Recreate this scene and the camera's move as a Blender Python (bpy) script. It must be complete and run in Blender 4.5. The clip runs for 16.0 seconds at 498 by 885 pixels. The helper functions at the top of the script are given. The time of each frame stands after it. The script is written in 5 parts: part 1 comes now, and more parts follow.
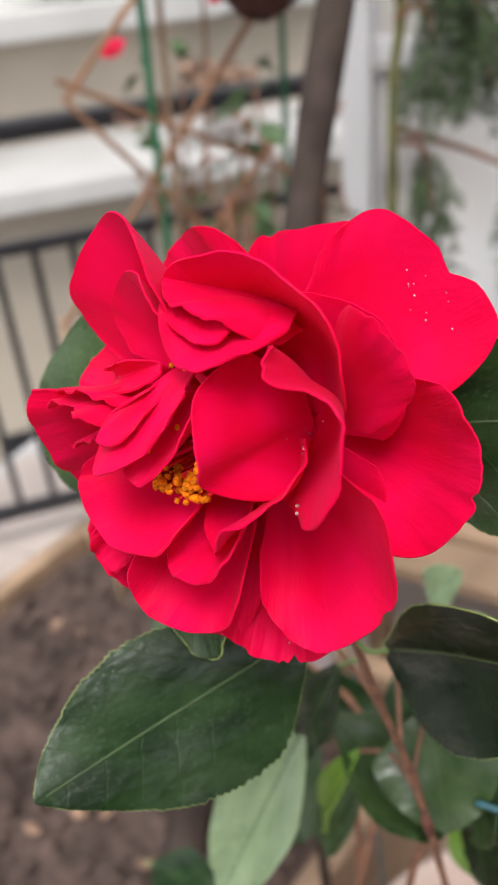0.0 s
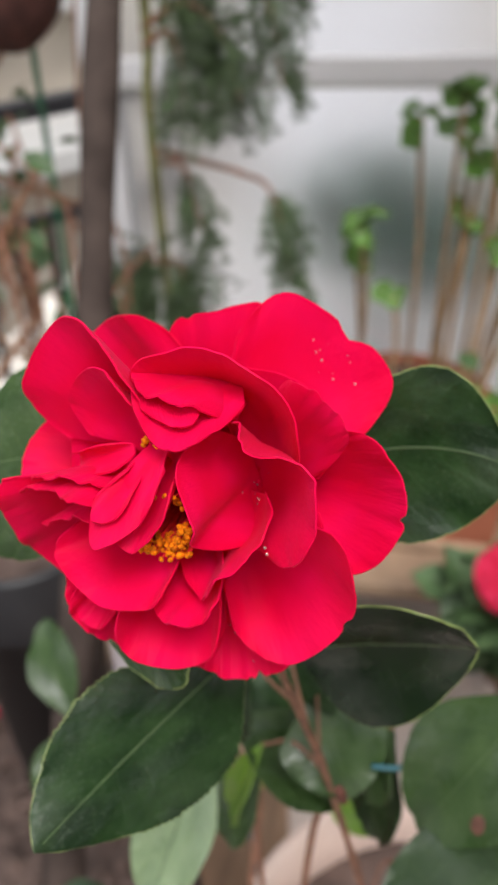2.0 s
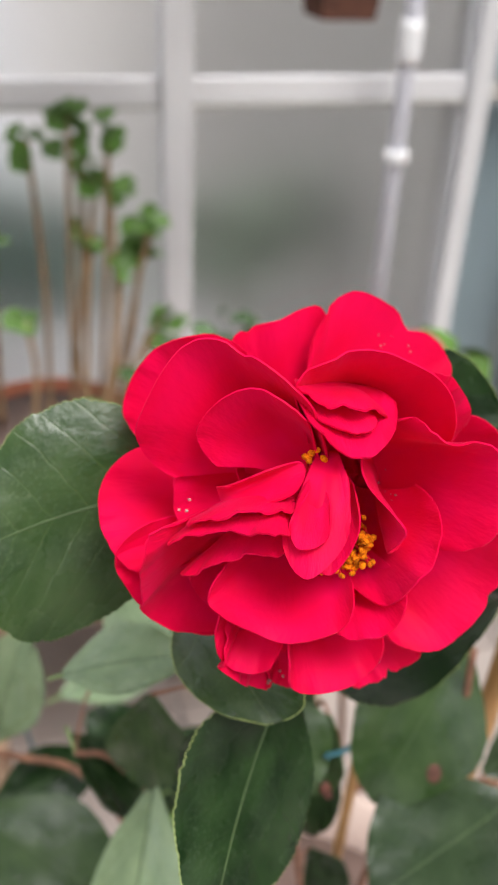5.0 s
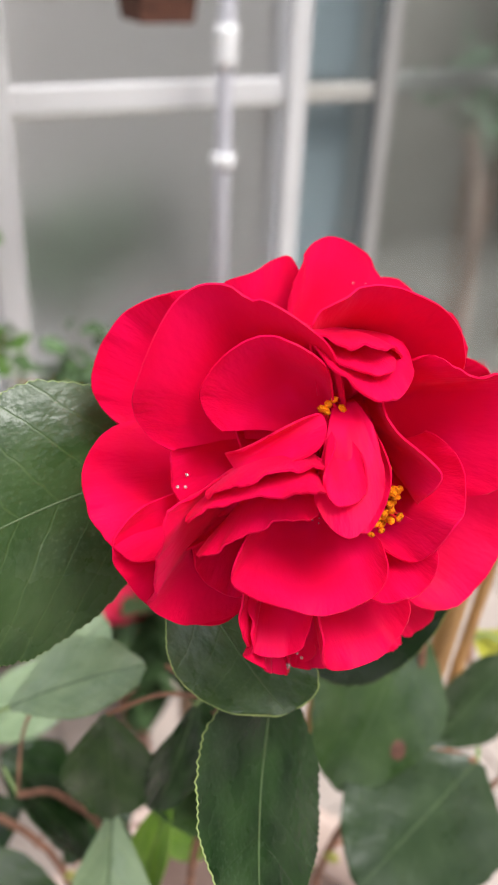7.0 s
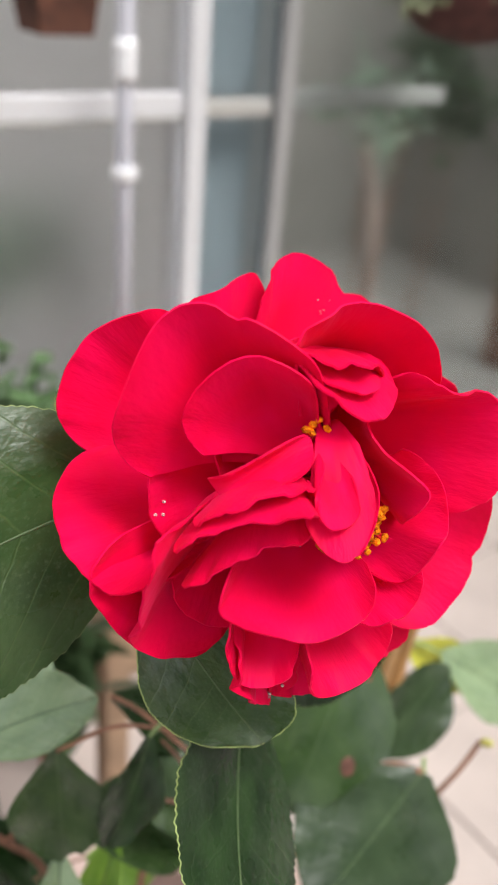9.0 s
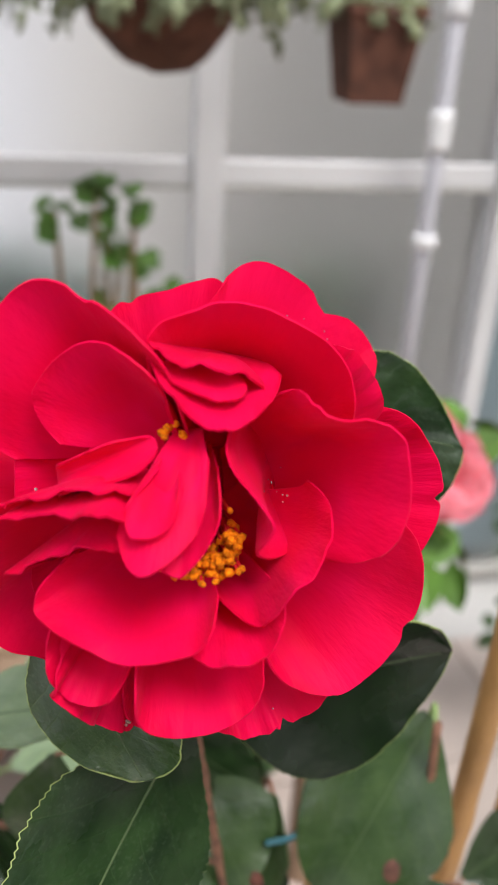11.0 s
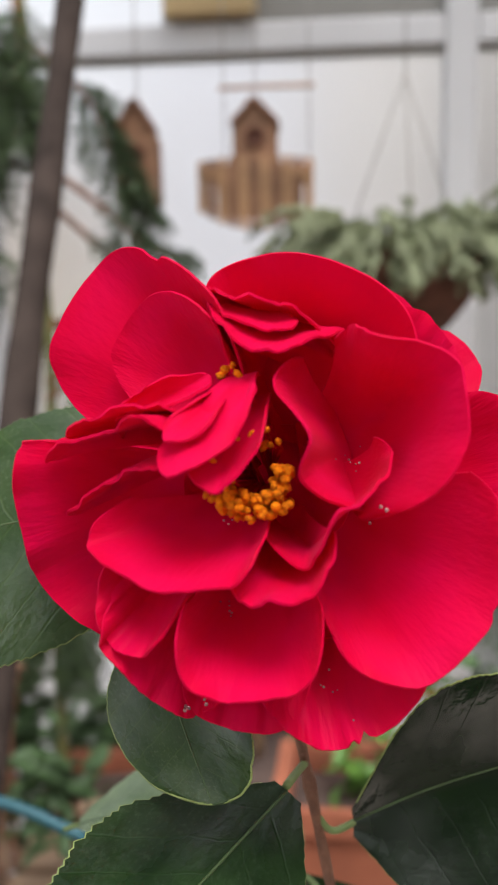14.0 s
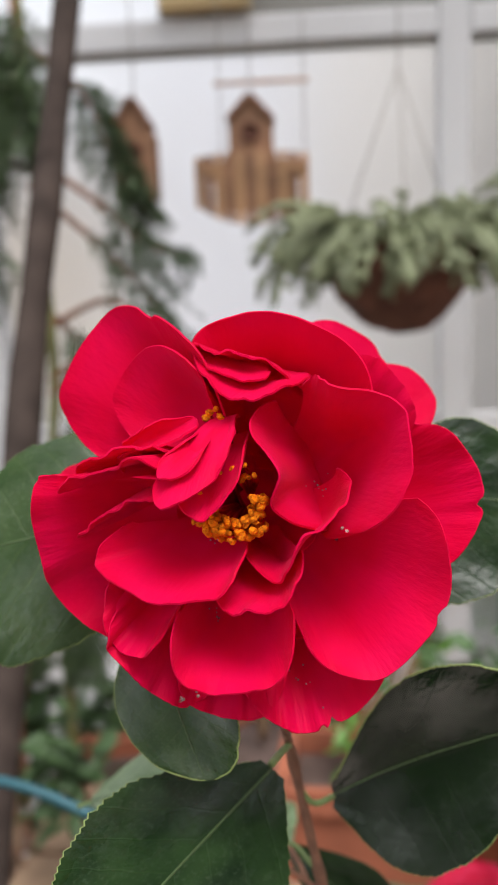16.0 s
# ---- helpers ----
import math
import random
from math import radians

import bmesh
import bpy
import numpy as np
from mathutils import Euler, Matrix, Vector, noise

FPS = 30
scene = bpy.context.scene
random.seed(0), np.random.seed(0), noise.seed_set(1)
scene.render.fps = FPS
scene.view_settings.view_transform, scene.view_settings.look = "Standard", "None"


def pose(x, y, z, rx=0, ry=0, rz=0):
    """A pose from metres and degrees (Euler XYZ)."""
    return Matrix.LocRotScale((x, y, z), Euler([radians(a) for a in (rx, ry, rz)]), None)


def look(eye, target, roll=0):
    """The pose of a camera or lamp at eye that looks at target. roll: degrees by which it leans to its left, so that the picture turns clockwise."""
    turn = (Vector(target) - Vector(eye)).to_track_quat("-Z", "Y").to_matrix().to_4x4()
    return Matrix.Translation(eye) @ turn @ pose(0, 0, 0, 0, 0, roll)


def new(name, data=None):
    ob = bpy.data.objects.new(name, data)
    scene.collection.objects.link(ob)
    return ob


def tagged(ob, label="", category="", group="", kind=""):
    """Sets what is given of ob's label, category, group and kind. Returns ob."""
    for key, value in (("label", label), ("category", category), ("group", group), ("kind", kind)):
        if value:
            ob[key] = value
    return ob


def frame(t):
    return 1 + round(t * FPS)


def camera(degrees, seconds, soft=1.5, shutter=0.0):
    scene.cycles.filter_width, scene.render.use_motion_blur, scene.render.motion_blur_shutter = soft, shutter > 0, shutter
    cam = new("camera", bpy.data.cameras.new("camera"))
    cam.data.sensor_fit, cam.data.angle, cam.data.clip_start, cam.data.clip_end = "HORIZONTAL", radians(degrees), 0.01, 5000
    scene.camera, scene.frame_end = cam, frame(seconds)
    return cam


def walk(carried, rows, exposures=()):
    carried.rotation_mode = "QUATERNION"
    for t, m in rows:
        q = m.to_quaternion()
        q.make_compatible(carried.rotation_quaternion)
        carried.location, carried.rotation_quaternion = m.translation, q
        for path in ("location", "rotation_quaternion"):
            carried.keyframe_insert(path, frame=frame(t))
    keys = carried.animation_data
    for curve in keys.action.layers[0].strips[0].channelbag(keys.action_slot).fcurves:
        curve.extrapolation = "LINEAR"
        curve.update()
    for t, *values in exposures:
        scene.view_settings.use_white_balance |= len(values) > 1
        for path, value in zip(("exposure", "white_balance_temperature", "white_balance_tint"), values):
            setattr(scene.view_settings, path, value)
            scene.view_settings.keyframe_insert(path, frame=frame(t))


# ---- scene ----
import mathutils
import mathutils.bvhtree
cam = camera(31.8, 16.0)
METRES, EYE, TILT, LEAN, TURN = 0.55, 1.0, -33.13, 4.67, 28.39
ROWS = [
    (0.0, 0.0, 0.0, 0.0, -0.0, 0.0, -0.0),
    (0.5, -0.0349, 0.0267, 0.011, -5.07, 0.21, 2.22),
    (1.0, -0.039, 0.0458, 0.0195, -7.96, 0.05, 3.83),
    (1.5, -0.0503, -0.0116, 0.0243, -10.74, -0.15, 5.51),
    (2.0, -0.0695, -0.045, 0.0237, -14.83, -0.59, 7.53),
    (2.5, -0.104, -0.0141, 0.0389, -20.47, -1.39, 10.21),
    (3.0, -0.1448, 0.0067, 0.051, -26.91, -2.35, 12.65),
    (3.5, -0.1992, 0.027, 0.0598, -33.68, -3.58, 14.91),
    (4.0, -0.2362, 0.0484, 0.0705, -38.93, -4.7, 16.46),
    (6.5, -0.2316, 0.088, 0.0453, -47.12, -5.67, 20.14),
    (7.0, -0.2557, 0.1244, 0.0625, -53.95, -8.27, 22.45),
    (7.5, -0.2694, 0.1573, 0.0833, -60.73, -10.91, 23.87),
    (8.0, -0.2879, 0.1719, 0.1019, -65.36, -12.65, 24.11),
    (10.5, -0.1797, 0.0911, 0.0139, -45.42, -1.6, 17.53),
    (11.0, -0.1674, 0.0739, 0.011, -39.8, 1.38, 15.26),
    (11.5, -0.1723, 0.0477, -0.0211, -35.29, 5.07, 13.52),
    (12.0, -0.1754, 0.0401, -0.055, -31.93, 9.32, 12.71),
    (12.5, -0.1668, 0.0338, -0.0806, -28.19, 14.49, 12.13),
    (13.0, -0.1538, 0.041, -0.0775, -25.71, 18.65, 11.47),
    (13.5, -0.138, 0.0629, -0.0863, -23.8, 22.1, 10.93),
    (14.0, -0.1253, 0.0765, -0.0973, -22.81, 24.22, 10.7),
    (14.5, -0.1133, 0.0679, -0.1023, -22.33, 25.08, 10.69),
    (15.0, -0.1209, 0.0532, -0.1058, -22.25, 24.97, 10.9),
    (15.5, -0.1325, 0.0337, -0.1022, -22.34, 24.19, 11.13),
    (16.0, -0.1378, 0.0295, -0.1026, -22.28, 23.34, 11.39),
]

BASE = pose(0, 0, EYE, TILT, LEAN, TURN)
walk(cam, [(t, BASE @ pose(METRES * x, METRES * y, METRES * z, 90 + pitch, roll, yaw)) for t, x, y, z, yaw, pitch, roll in ROWS],
     [(0.0, 0.94), (2.0, 0.86), (4.0, 0.92), (6.5, 1.06), (8.0, 1.18), (10.5, 0.94), (12.0, 0.88), (13.0, 0.8), (14.0, 0.74), (16.0, 0.76)])
cam.data.dof.use_dof = True
cam.data.dof.focus_distance = 0.158
cam.data.dof.aperture_fstop = 24.0

# ---- light: an overcast day ----
world = bpy.data.worlds.new("world")
scene.world = world
world.use_nodes = True
wn, wl = world.node_tree.nodes, world.node_tree.links
sky = wn.new("ShaderNodeTexSky")
sky.sky_type, sky.sun_disc = "NISHITA", False
sky.sun_elevation, sky.sun_rotation = radians(62), radians(158)
grey = wn.new("ShaderNodeHueSaturation")
grey.inputs["Saturation"].default_value = 0.12
wl.new(sky.outputs["Color"], grey.inputs["Color"])
wl.new(grey.outputs["Color"], wn["Background"].inputs["Color"])
wn["Background"].inputs["Strength"].default_value = 0.15
sun_data = bpy.data.lights.new("sun", "SUN")
sun_data.energy, sun_data.angle, sun_data.color = 1.5, radians(28), (1.0, 0.97, 0.94)
sun = new("sun", sun_data)
sun.matrix_world = look((0.85, -1.8, 5.1), (0, 0.3, 0.8))

# ---- materials ----


def material(name, color, rough=0.5, var=0.15, scale=20.0, bump=0.0, bump_scale=200.0, metal=0.0, spec=0.5, coord="Object"):
    """A surface with broad stains and fine grain, varied from object to object."""
    m = bpy.data.materials.new(name)
    m.use_nodes = True
    n, l = m.node_tree.nodes, m.node_tree.links
    b = n["Principled BSDF"]
    b.inputs["Roughness"].default_value = rough
    b.inputs["Metallic"].default_value = metal
    b.inputs["Specular IOR Level"].default_value = spec
    tc = n.new("ShaderNodeTexCoord")
    big, fine = n.new("ShaderNodeTexNoise"), n.new("ShaderNodeTexNoise")
    big.inputs["Scale"].default_value, fine.inputs["Scale"].default_value = scale, bump_scale
    big.inputs["Detail"].default_value = fine.inputs["Detail"].default_value = 4
    l.new(tc.outputs[coord], big.inputs["Vector"])
    l.new(tc.outputs[coord], fine.inputs["Vector"])
    info = n.new("ShaderNodeObjectInfo")
    ramp = n.new("ShaderNodeMapRange")
    ramp.inputs["From Min"].default_value, ramp.inputs["From Max"].default_value = 0.3, 0.7
    ramp.inputs["To Min"].default_value, ramp.inputs["To Max"].default_value = 1 - var, 1 + var
    l.new(big.outputs["Fac"], ramp.inputs["Value"])
    rnd = n.new("ShaderNodeMapRange")
    rnd.inputs["To Min"].default_value, rnd.inputs["To Max"].default_value = 1 - var * 0.5, 1 + var * 0.5
    l.new(info.outputs["Random"], rnd.inputs["Value"])
    mul = n.new("ShaderNodeMath")
    mul.operation = "MULTIPLY"
    l.new(ramp.outputs["Result"], mul.inputs[0])
    l.new(rnd.outputs["Result"], mul.inputs[1])
    hsv = n.new("ShaderNodeHueSaturation")
    hsv.inputs["Color"].default_value = (*color, 1)
    l.new(mul.outputs["Value"], hsv.inputs["Value"])
    l.new(hsv.outputs["Color"], b.inputs["Base Color"])
    if bump:
        bp = n.new("ShaderNodeBump")
        bp.inputs["Strength"].default_value, bp.inputs["Distance"].default_value = bump, 0.002
        l.new(fine.outputs["Fac"], bp.inputs["Height"])
        l.new(bp.outputs["Normal"], b.inputs["Normal"])
    return m


def petal_material(name, color, back, through_light=0.31):
    """Thin red petal: velvety, lets light through, fine veins that fan out from the base."""
    m = bpy.data.materials.new(name)
    m.use_nodes = True
    n, l = m.node_tree.nodes, m.node_tree.links
    b = n["Principled BSDF"]
    b.inputs["Roughness"].default_value = 0.48
    b.inputs["Specular IOR Level"].default_value = 0.06
    b.inputs["Sheen Weight"].default_value = 0.07
    b.inputs["Sheen Tint"].default_value = (1, 0.25, 0.45, 1)
    uv = n.new("ShaderNodeUVMap")
    sep = n.new("ShaderNodeSeparateXYZ")
    l.new(uv.outputs["UV"], sep.inputs["Vector"])
    mapping = n.new("ShaderNodeMapping")
    mapping.inputs["Scale"].default_value = (34, 7, 1)
    l.new(uv.outputs["UV"], mapping.inputs["Vector"])
    veins = n.new("ShaderNodeTexNoise")
    veins.inputs["Scale"].default_value, veins.inputs["Detail"].default_value = 1.6, 3
    l.new(mapping.outputs["Vector"], veins.inputs["Vector"])
    soft = n.new("ShaderNodeTexNoise")
    soft.inputs["Scale"].default_value, soft.inputs["Detail"].default_value = 2.5, 2
    l.new(uv.outputs["UV"], soft.inputs["Vector"])
    mix = n.new("ShaderNodeMix")
    mix.data_type = "RGBA"
    mix.inputs[6].default_value, mix.inputs[7].default_value = (*color, 1), (*back, 1)
    rm = n.new("ShaderNodeMapRange")
    rm.inputs["From Min"].default_value, rm.inputs["From Max"].default_value = 0.35, 0.75
    l.new(soft.outputs["Fac"], rm.inputs["Value"])
    l.new(rm.outputs["Result"], mix.inputs[0])
    l.new(mix.outputs[2], b.inputs["Base Color"])
    grow = n.new("ShaderNodeMath")
    grow.operation = "MULTIPLY"
    rim = n.new("ShaderNodeMath")
    rim.operation = "POWER"
    rim.inputs[1].default_value = 2.5
    l.new(sep.outputs["Y"], rim.inputs[0])
    l.new(veins.outputs["Fac"], grow.inputs[0])
    l.new(rim.outputs["Value"], grow.inputs[1])
    bp = n.new("ShaderNodeBump")
    bp.inputs["Strength"].default_value, bp.inputs["Distance"].default_value = 0.26, 0.0012
    l.new(grow.outputs["Value"], bp.inputs["Height"])
    l.new(bp.outputs["Normal"], b.inputs["Normal"])
    tr = n.new("ShaderNodeBsdfTranslucent")
    tr.inputs["Color"].default_value = (0.98, 0.0008, 0.028, 1)
    l.new(bp.outputs["Normal"], tr.inputs["Normal"])
    ms = n.new("ShaderNodeMixShader")
    ms.inputs["Fac"].default_value = through_light
    l.new(b.outputs["BSDF"], ms.inputs[1])
    l.new(tr.outputs["BSDF"], ms.inputs[2])
    l.new(ms.outputs["Shader"], n["Material Output"].inputs["Surface"])
    return m


def leaf_material(name, dark, light, rough=0.32, spec=0.5, veins=0.3, relief_k=0.2, dusty_k=0.45, wet_k=1.8):
    """Leathery leaf: paler midrib, side veins and blotches along the leaf's own length."""
    m = bpy.data.materials.new(name)
    m.use_nodes = True
    n, l = m.node_tree.nodes, m.node_tree.links
    b = n["Principled BSDF"]
    b.inputs["Specular IOR Level"].default_value = spec
    uv = n.new("ShaderNodeUVMap")
    sep = n.new("ShaderNodeSeparateXYZ")
    l.new(uv.outputs["UV"], sep.inputs["Vector"])
    off = n.new("ShaderNodeMath")
    off.operation = "SUBTRACT"
    off.inputs[1].default_value = 0.5
    l.new(sep.outputs["X"], off.inputs[0])
    ab = n.new("ShaderNodeMath")
    ab.operation = "ABSOLUTE"
    l.new(off.outputs["Value"], ab.inputs[0])
    slant = n.new("ShaderNodeMath")
    slant.operation = "MULTIPLY_ADD"
    slant.inputs[1].default_value = -0.55
    l.new(ab.outputs["Value"], slant.inputs[0])
    l.new(sep.outputs["Y"], slant.inputs[2])
    comb = n.new("ShaderNodeCombineXYZ")
    l.new(slant.outputs["Value"], comb.inputs["X"])
    l.new(ab.outputs["Value"], comb.inputs["Y"])
    wave = n.new("ShaderNodeTexWave")
    wave.bands_direction = "X"
    wave.inputs["Scale"].default_value, wave.inputs["Distortion"].default_value = 2.3, 1.6
    wave.inputs["Detail"].default_value, wave.inputs["Detail Scale"].default_value = 3, 2.0
    l.new(comb.outputs["Vector"], wave.inputs["Vector"])
    vein = n.new("ShaderNodeMapRange")
    vein.inputs["From Min"].default_value, vein.inputs["From Max"].default_value = 0.982, 1.0
    l.new(wave.outputs["Fac"], vein.inputs["Value"])
    vor = n.new("ShaderNodeTexVoronoi")
    vor.feature = "DISTANCE_TO_EDGE"
    vor.inputs["Scale"].default_value = 11
    warp = n.new("ShaderNodeTexNoise")
    warp.inputs["Scale"].default_value, warp.inputs["Detail"].default_value = 16, 5
    l.new(uv.outputs["UV"], warp.inputs["Vector"])
    wmix = n.new("ShaderNodeVectorMath")
    wmix.operation = "MULTIPLY_ADD"
    wmix.inputs[1].default_value = (0.12, 0.12, 0.12)
    l.new(warp.outputs["Color"], wmix.inputs[0])
    l.new(uv.outputs["UV"], wmix.inputs[2])
    l.new(wmix.outputs["Vector"], vor.inputs["Vector"])
    net = n.new("ShaderNodeMapRange")
    net.inputs["From Min"].default_value, net.inputs["From Max"].default_value = 0.035, 0.0
    l.new(vor.outputs["Distance"], net.inputs["Value"])
    add = n.new("ShaderNodeMath")
    add.operation = "MULTIPLY_ADD"
    add.inputs[1].default_value = 0.28
    l.new(net.outputs["Result"], add.inputs[0])
    l.new(vein.outputs["Result"], add.inputs[2])
    blot = n.new("ShaderNodeTexNoise")
    blot.inputs["Scale"].default_value, blot.inputs["Detail"].default_value = 4.0, 5
    l.new(uv.outputs["UV"], blot.inputs["Vector"])
    bm_ = n.new("ShaderNodeMapRange")
    bm_.inputs["From Min"].default_value, bm_.inputs["From Max"].default_value = 0.35, 0.7
    l.new(blot.outputs["Fac"], bm_.inputs["Value"])
    c1 = n.new("ShaderNodeMix")
    c1.data_type = "RGBA"
    c1.inputs[6].default_value, c1.inputs[7].default_value = (*dark, 1), (*light, 1)
    l.new(bm_.outputs["Result"], c1.inputs[0])
    c2 = n.new("ShaderNodeMix")
    c2.data_type = "RGBA"
    c2.inputs[7].default_value = (light[0] * 1.5, light[1] * 1.35, light[2] * 1.3, 1)
    vf = n.new("ShaderNodeMath")
    vf.operation = "MULTIPLY"
    vf.inputs[1].default_value = veins
    l.new(add.outputs["Value"], vf.inputs[0])
    l.new(vf.outputs["Value"], c2.inputs[0])
    l.new(c1.outputs[2], c2.inputs[6])
    dust = n.new("ShaderNodeTexNoise")
    dust.inputs["Scale"].default_value, dust.inputs["Detail"].default_value = 55, 6
    l.new(uv.outputs["UV"], dust.inputs["Vector"])
    dm = n.new("ShaderNodeMapRange")
    dm.inputs["From Min"].default_value, dm.inputs["From Max"].default_value = 0.52, 0.78
    dm.inputs["To Max"].default_value = dusty_k
    l.new(dust.outputs["Fac"], dm.inputs["Value"])
    patch = n.new("ShaderNodeTexNoise")
    patch.inputs["Scale"].default_value, patch.inputs["Detail"].default_value = 3.1, 2
    l.new(wmix.outputs["Vector"], patch.inputs["Vector"])
    pm = n.new("ShaderNodeMapRange")
    pm.inputs["From Min"].default_value, pm.inputs["From Max"].default_value = 0.38, 0.60
    l.new(patch.outputs["Fac"], pm.inputs["Value"])
    dusty = n.new("ShaderNodeMath")
    dusty.operation = "MULTIPLY"
    l.new(dm.outputs["Result"], dusty.inputs[0])
    l.new(pm.outputs["Result"], dusty.inputs[1])
    c3 = n.new("ShaderNodeMix")
    c3.data_type = "RGBA"
    c3.inputs[7].default_value = (light[0] * 1.4 + 0.05, light[1] * 1.3 + 0.05, light[2] * 1.4 + 0.05, 1)
    l.new(dusty.outputs["Value"], c3.inputs[0])
    l.new(c2.outputs[2], c3.inputs[6])
    l.new(c3.outputs[2], b.inputs["Base Color"])
    rr = n.new("ShaderNodeMapRange")
    rr.inputs["To Min"].default_value, rr.inputs["To Max"].default_value = rough * 0.7, rough + 0.2
    l.new(pm.outputs["Result"], rr.inputs["Value"])
    l.new(rr.outputs["Result"], b.inputs["Roughness"])
    wet = n.new("ShaderNodeTexNoise")
    wet.inputs["Scale"].default_value, wet.inputs["Detail"].default_value = 2.4, 1
    l.new(wmix.outputs["Vector"], wet.inputs["Vector"])
    wr = n.new("ShaderNodeMapRange")
    wr.inputs["From Min"].default_value, wr.inputs["From Max"].default_value = 0.42, 0.68
    wr.inputs["To Min"].default_value, wr.inputs["To Max"].default_value = spec * 0.45, min(1.0, spec * wet_k)
    l.new(wet.outputs["Fac"], wr.inputs["Value"])
    l.new(wr.outputs["Result"], b.inputs["Specular IOR Level"])
    bp = n.new("ShaderNodeBump")
    bp.inputs["Strength"].default_value, bp.inputs["Distance"].default_value = relief_k, 0.0012
    bp.invert = True
    relief = n.new("ShaderNodeMath")
    relief.operation = "MULTIPLY_ADD"
    relief.inputs[1].default_value = 2.2
    l.new(warp.outputs["Fac"], relief.inputs[0])
    l.new(vein.outputs["Result"], relief.inputs[2])
    l.new(relief.outputs["Value"], bp.inputs["Height"])
    l.new(bp.outputs["Normal"], b.inputs["Normal"])
    tr = n.new("ShaderNodeBsdfTranslucent")
    tr.inputs["Color"].default_value = (light[0] * 1.6, light[1] * 1.8, light[2] * 0.5, 1)
    ms = n.new("ShaderNodeMixShader")
    ms.inputs["Fac"].default_value = 0.12
    l.new(b.outputs["BSDF"], ms.inputs[1])
    l.new(tr.outputs["BSDF"], ms.inputs[2])
    l.new(ms.outputs["Shader"], n["Material Output"].inputs["Surface"])
    return m


RED = petal_material("red_petal", (0.76, 0.0008, 0.048), (0.84, 0.003, 0.095), 0.24)
PINK = petal_material("pink_petal", (0.90, 0.26, 0.34), (0.92, 0.46, 0.52))
CORAL = petal_material("coral_petal", (0.76, 0.03, 0.10), (0.82, 0.07, 0.18))
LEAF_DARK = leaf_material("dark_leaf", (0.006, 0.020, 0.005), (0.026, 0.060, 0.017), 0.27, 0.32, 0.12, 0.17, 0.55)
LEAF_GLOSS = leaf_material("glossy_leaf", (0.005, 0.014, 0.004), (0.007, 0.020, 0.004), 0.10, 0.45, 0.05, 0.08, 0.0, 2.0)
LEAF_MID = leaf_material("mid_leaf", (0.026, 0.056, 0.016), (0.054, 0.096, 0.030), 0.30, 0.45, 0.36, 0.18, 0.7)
# base colour lightened to carry the sky's sheen on upward-facing leaves
LEAF_SHEEN = leaf_material("sky_sheen_leaf", (0.19, 0.27, 0.15), (0.28, 0.37, 0.21), 0.28, 0.7, 0.35)
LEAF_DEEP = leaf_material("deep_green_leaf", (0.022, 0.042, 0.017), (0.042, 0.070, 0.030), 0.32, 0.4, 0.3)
LEAF_YELLOW = leaf_material("yellowing_leaf", (0.42, 0.42, 0.05), (0.55, 0.52, 0.09), 0.45)
LEAF_LIME = leaf_material("lime_leaf", (0.13, 0.26, 0.03), (0.22, 0.36, 0.05), 0.45)
VEIN = material("vein_green", (0.065, 0.108, 0.036), 0.5, 0.15, 60)
MARGIN = material("leaf_margin_green", (0.26, 0.33, 0.10), 0.5, 0.3, 300)
STALK = material("leaf_stalk_green", (0.20, 0.28, 0.10), 0.5, 0.15, 60)
BUD = material("yellow_green_bud", (0.50, 0.47, 0.12), 0.5, 0.35, 300)
BLUSH = material("pink_tipped_bud", (0.62, 0.36, 0.22), 0.5, 0.35, 300)
BARK = material("red_brown_twig", (0.25, 0.115, 0.07), 0.65, 0.35, 160, 0.6, 900)
TRUNK = material("grey_brown_bark", (0.060, 0.044, 0.038), 0.9, 0.35, 30, 0.9, 160, spec=0.15)
STEM_TAN = material("tan_stem", (0.30, 0.19, 0.10), 0.7, 0.3, 50, 0.5, 200)
ANTHER = material("yellow_anther", (0.95, 0.25, 0.002), 0.8, 0.35, 900, 0.7, 2500, spec=0.2)
FILAMENT = material("red_filament", (0.62, 0.015, 0.02), 0.8, 0.3, 300, spec=0.15)
CALYX = material("calyx_green", (0.12, 0.17, 0.06), 0.6, 0.3, 200)
WHITE = material("white_painted_metal", (0.65, 0.645, 0.66), 0.4, 0.05, 6, 0.1, 300)
GREYP = material("grey_panel_paint", (0.42, 0.41, 0.385), 0.6, 0.06, 4)
PANEL = material("taupe_panel_paint", (0.24, 0.23, 0.215), 0.6, 0.06, 4)
YARDWHITE = material("white_pane_backdrop", (0.72, 0.725, 0.76), 0.8, 0.05, 2)
YARD = material("greyish_pane_backdrop", (0.66, 0.635, 0.605), 0.8, 0.1, 2)
BLACK = material("black_painted_iron", (0.018, 0.018, 0.022), 0.4, 0.2, 30)
BAMBOO = material("bamboo_cane", (0.52, 0.28, 0.10), 0.5, 0.25, 25, 0.3, 300)
WOOD = material("weathered_wood", (0.30, 0.20, 0.13), 0.75, 0.3, 14, 0.6, 140)
PINEWOOD = material("light_pine_wood", (0.36, 0.20, 0.10), 0.65, 0.25, 18, 0.4, 160)
BROWNWOOD = material("brown_weathered_wood", (0.24, 0.12, 0.065), 0.7, 0.3, 20, 0.5, 160)
ROOFWOOD = material("brown_roof_wood", (0.22, 0.10, 0.06), 0.7, 0.3, 20, 0.5, 160)
TERRA = material("terracotta", (0.36, 0.115, 0.062), 0.85, 0.25, 12, 0.4, 220)
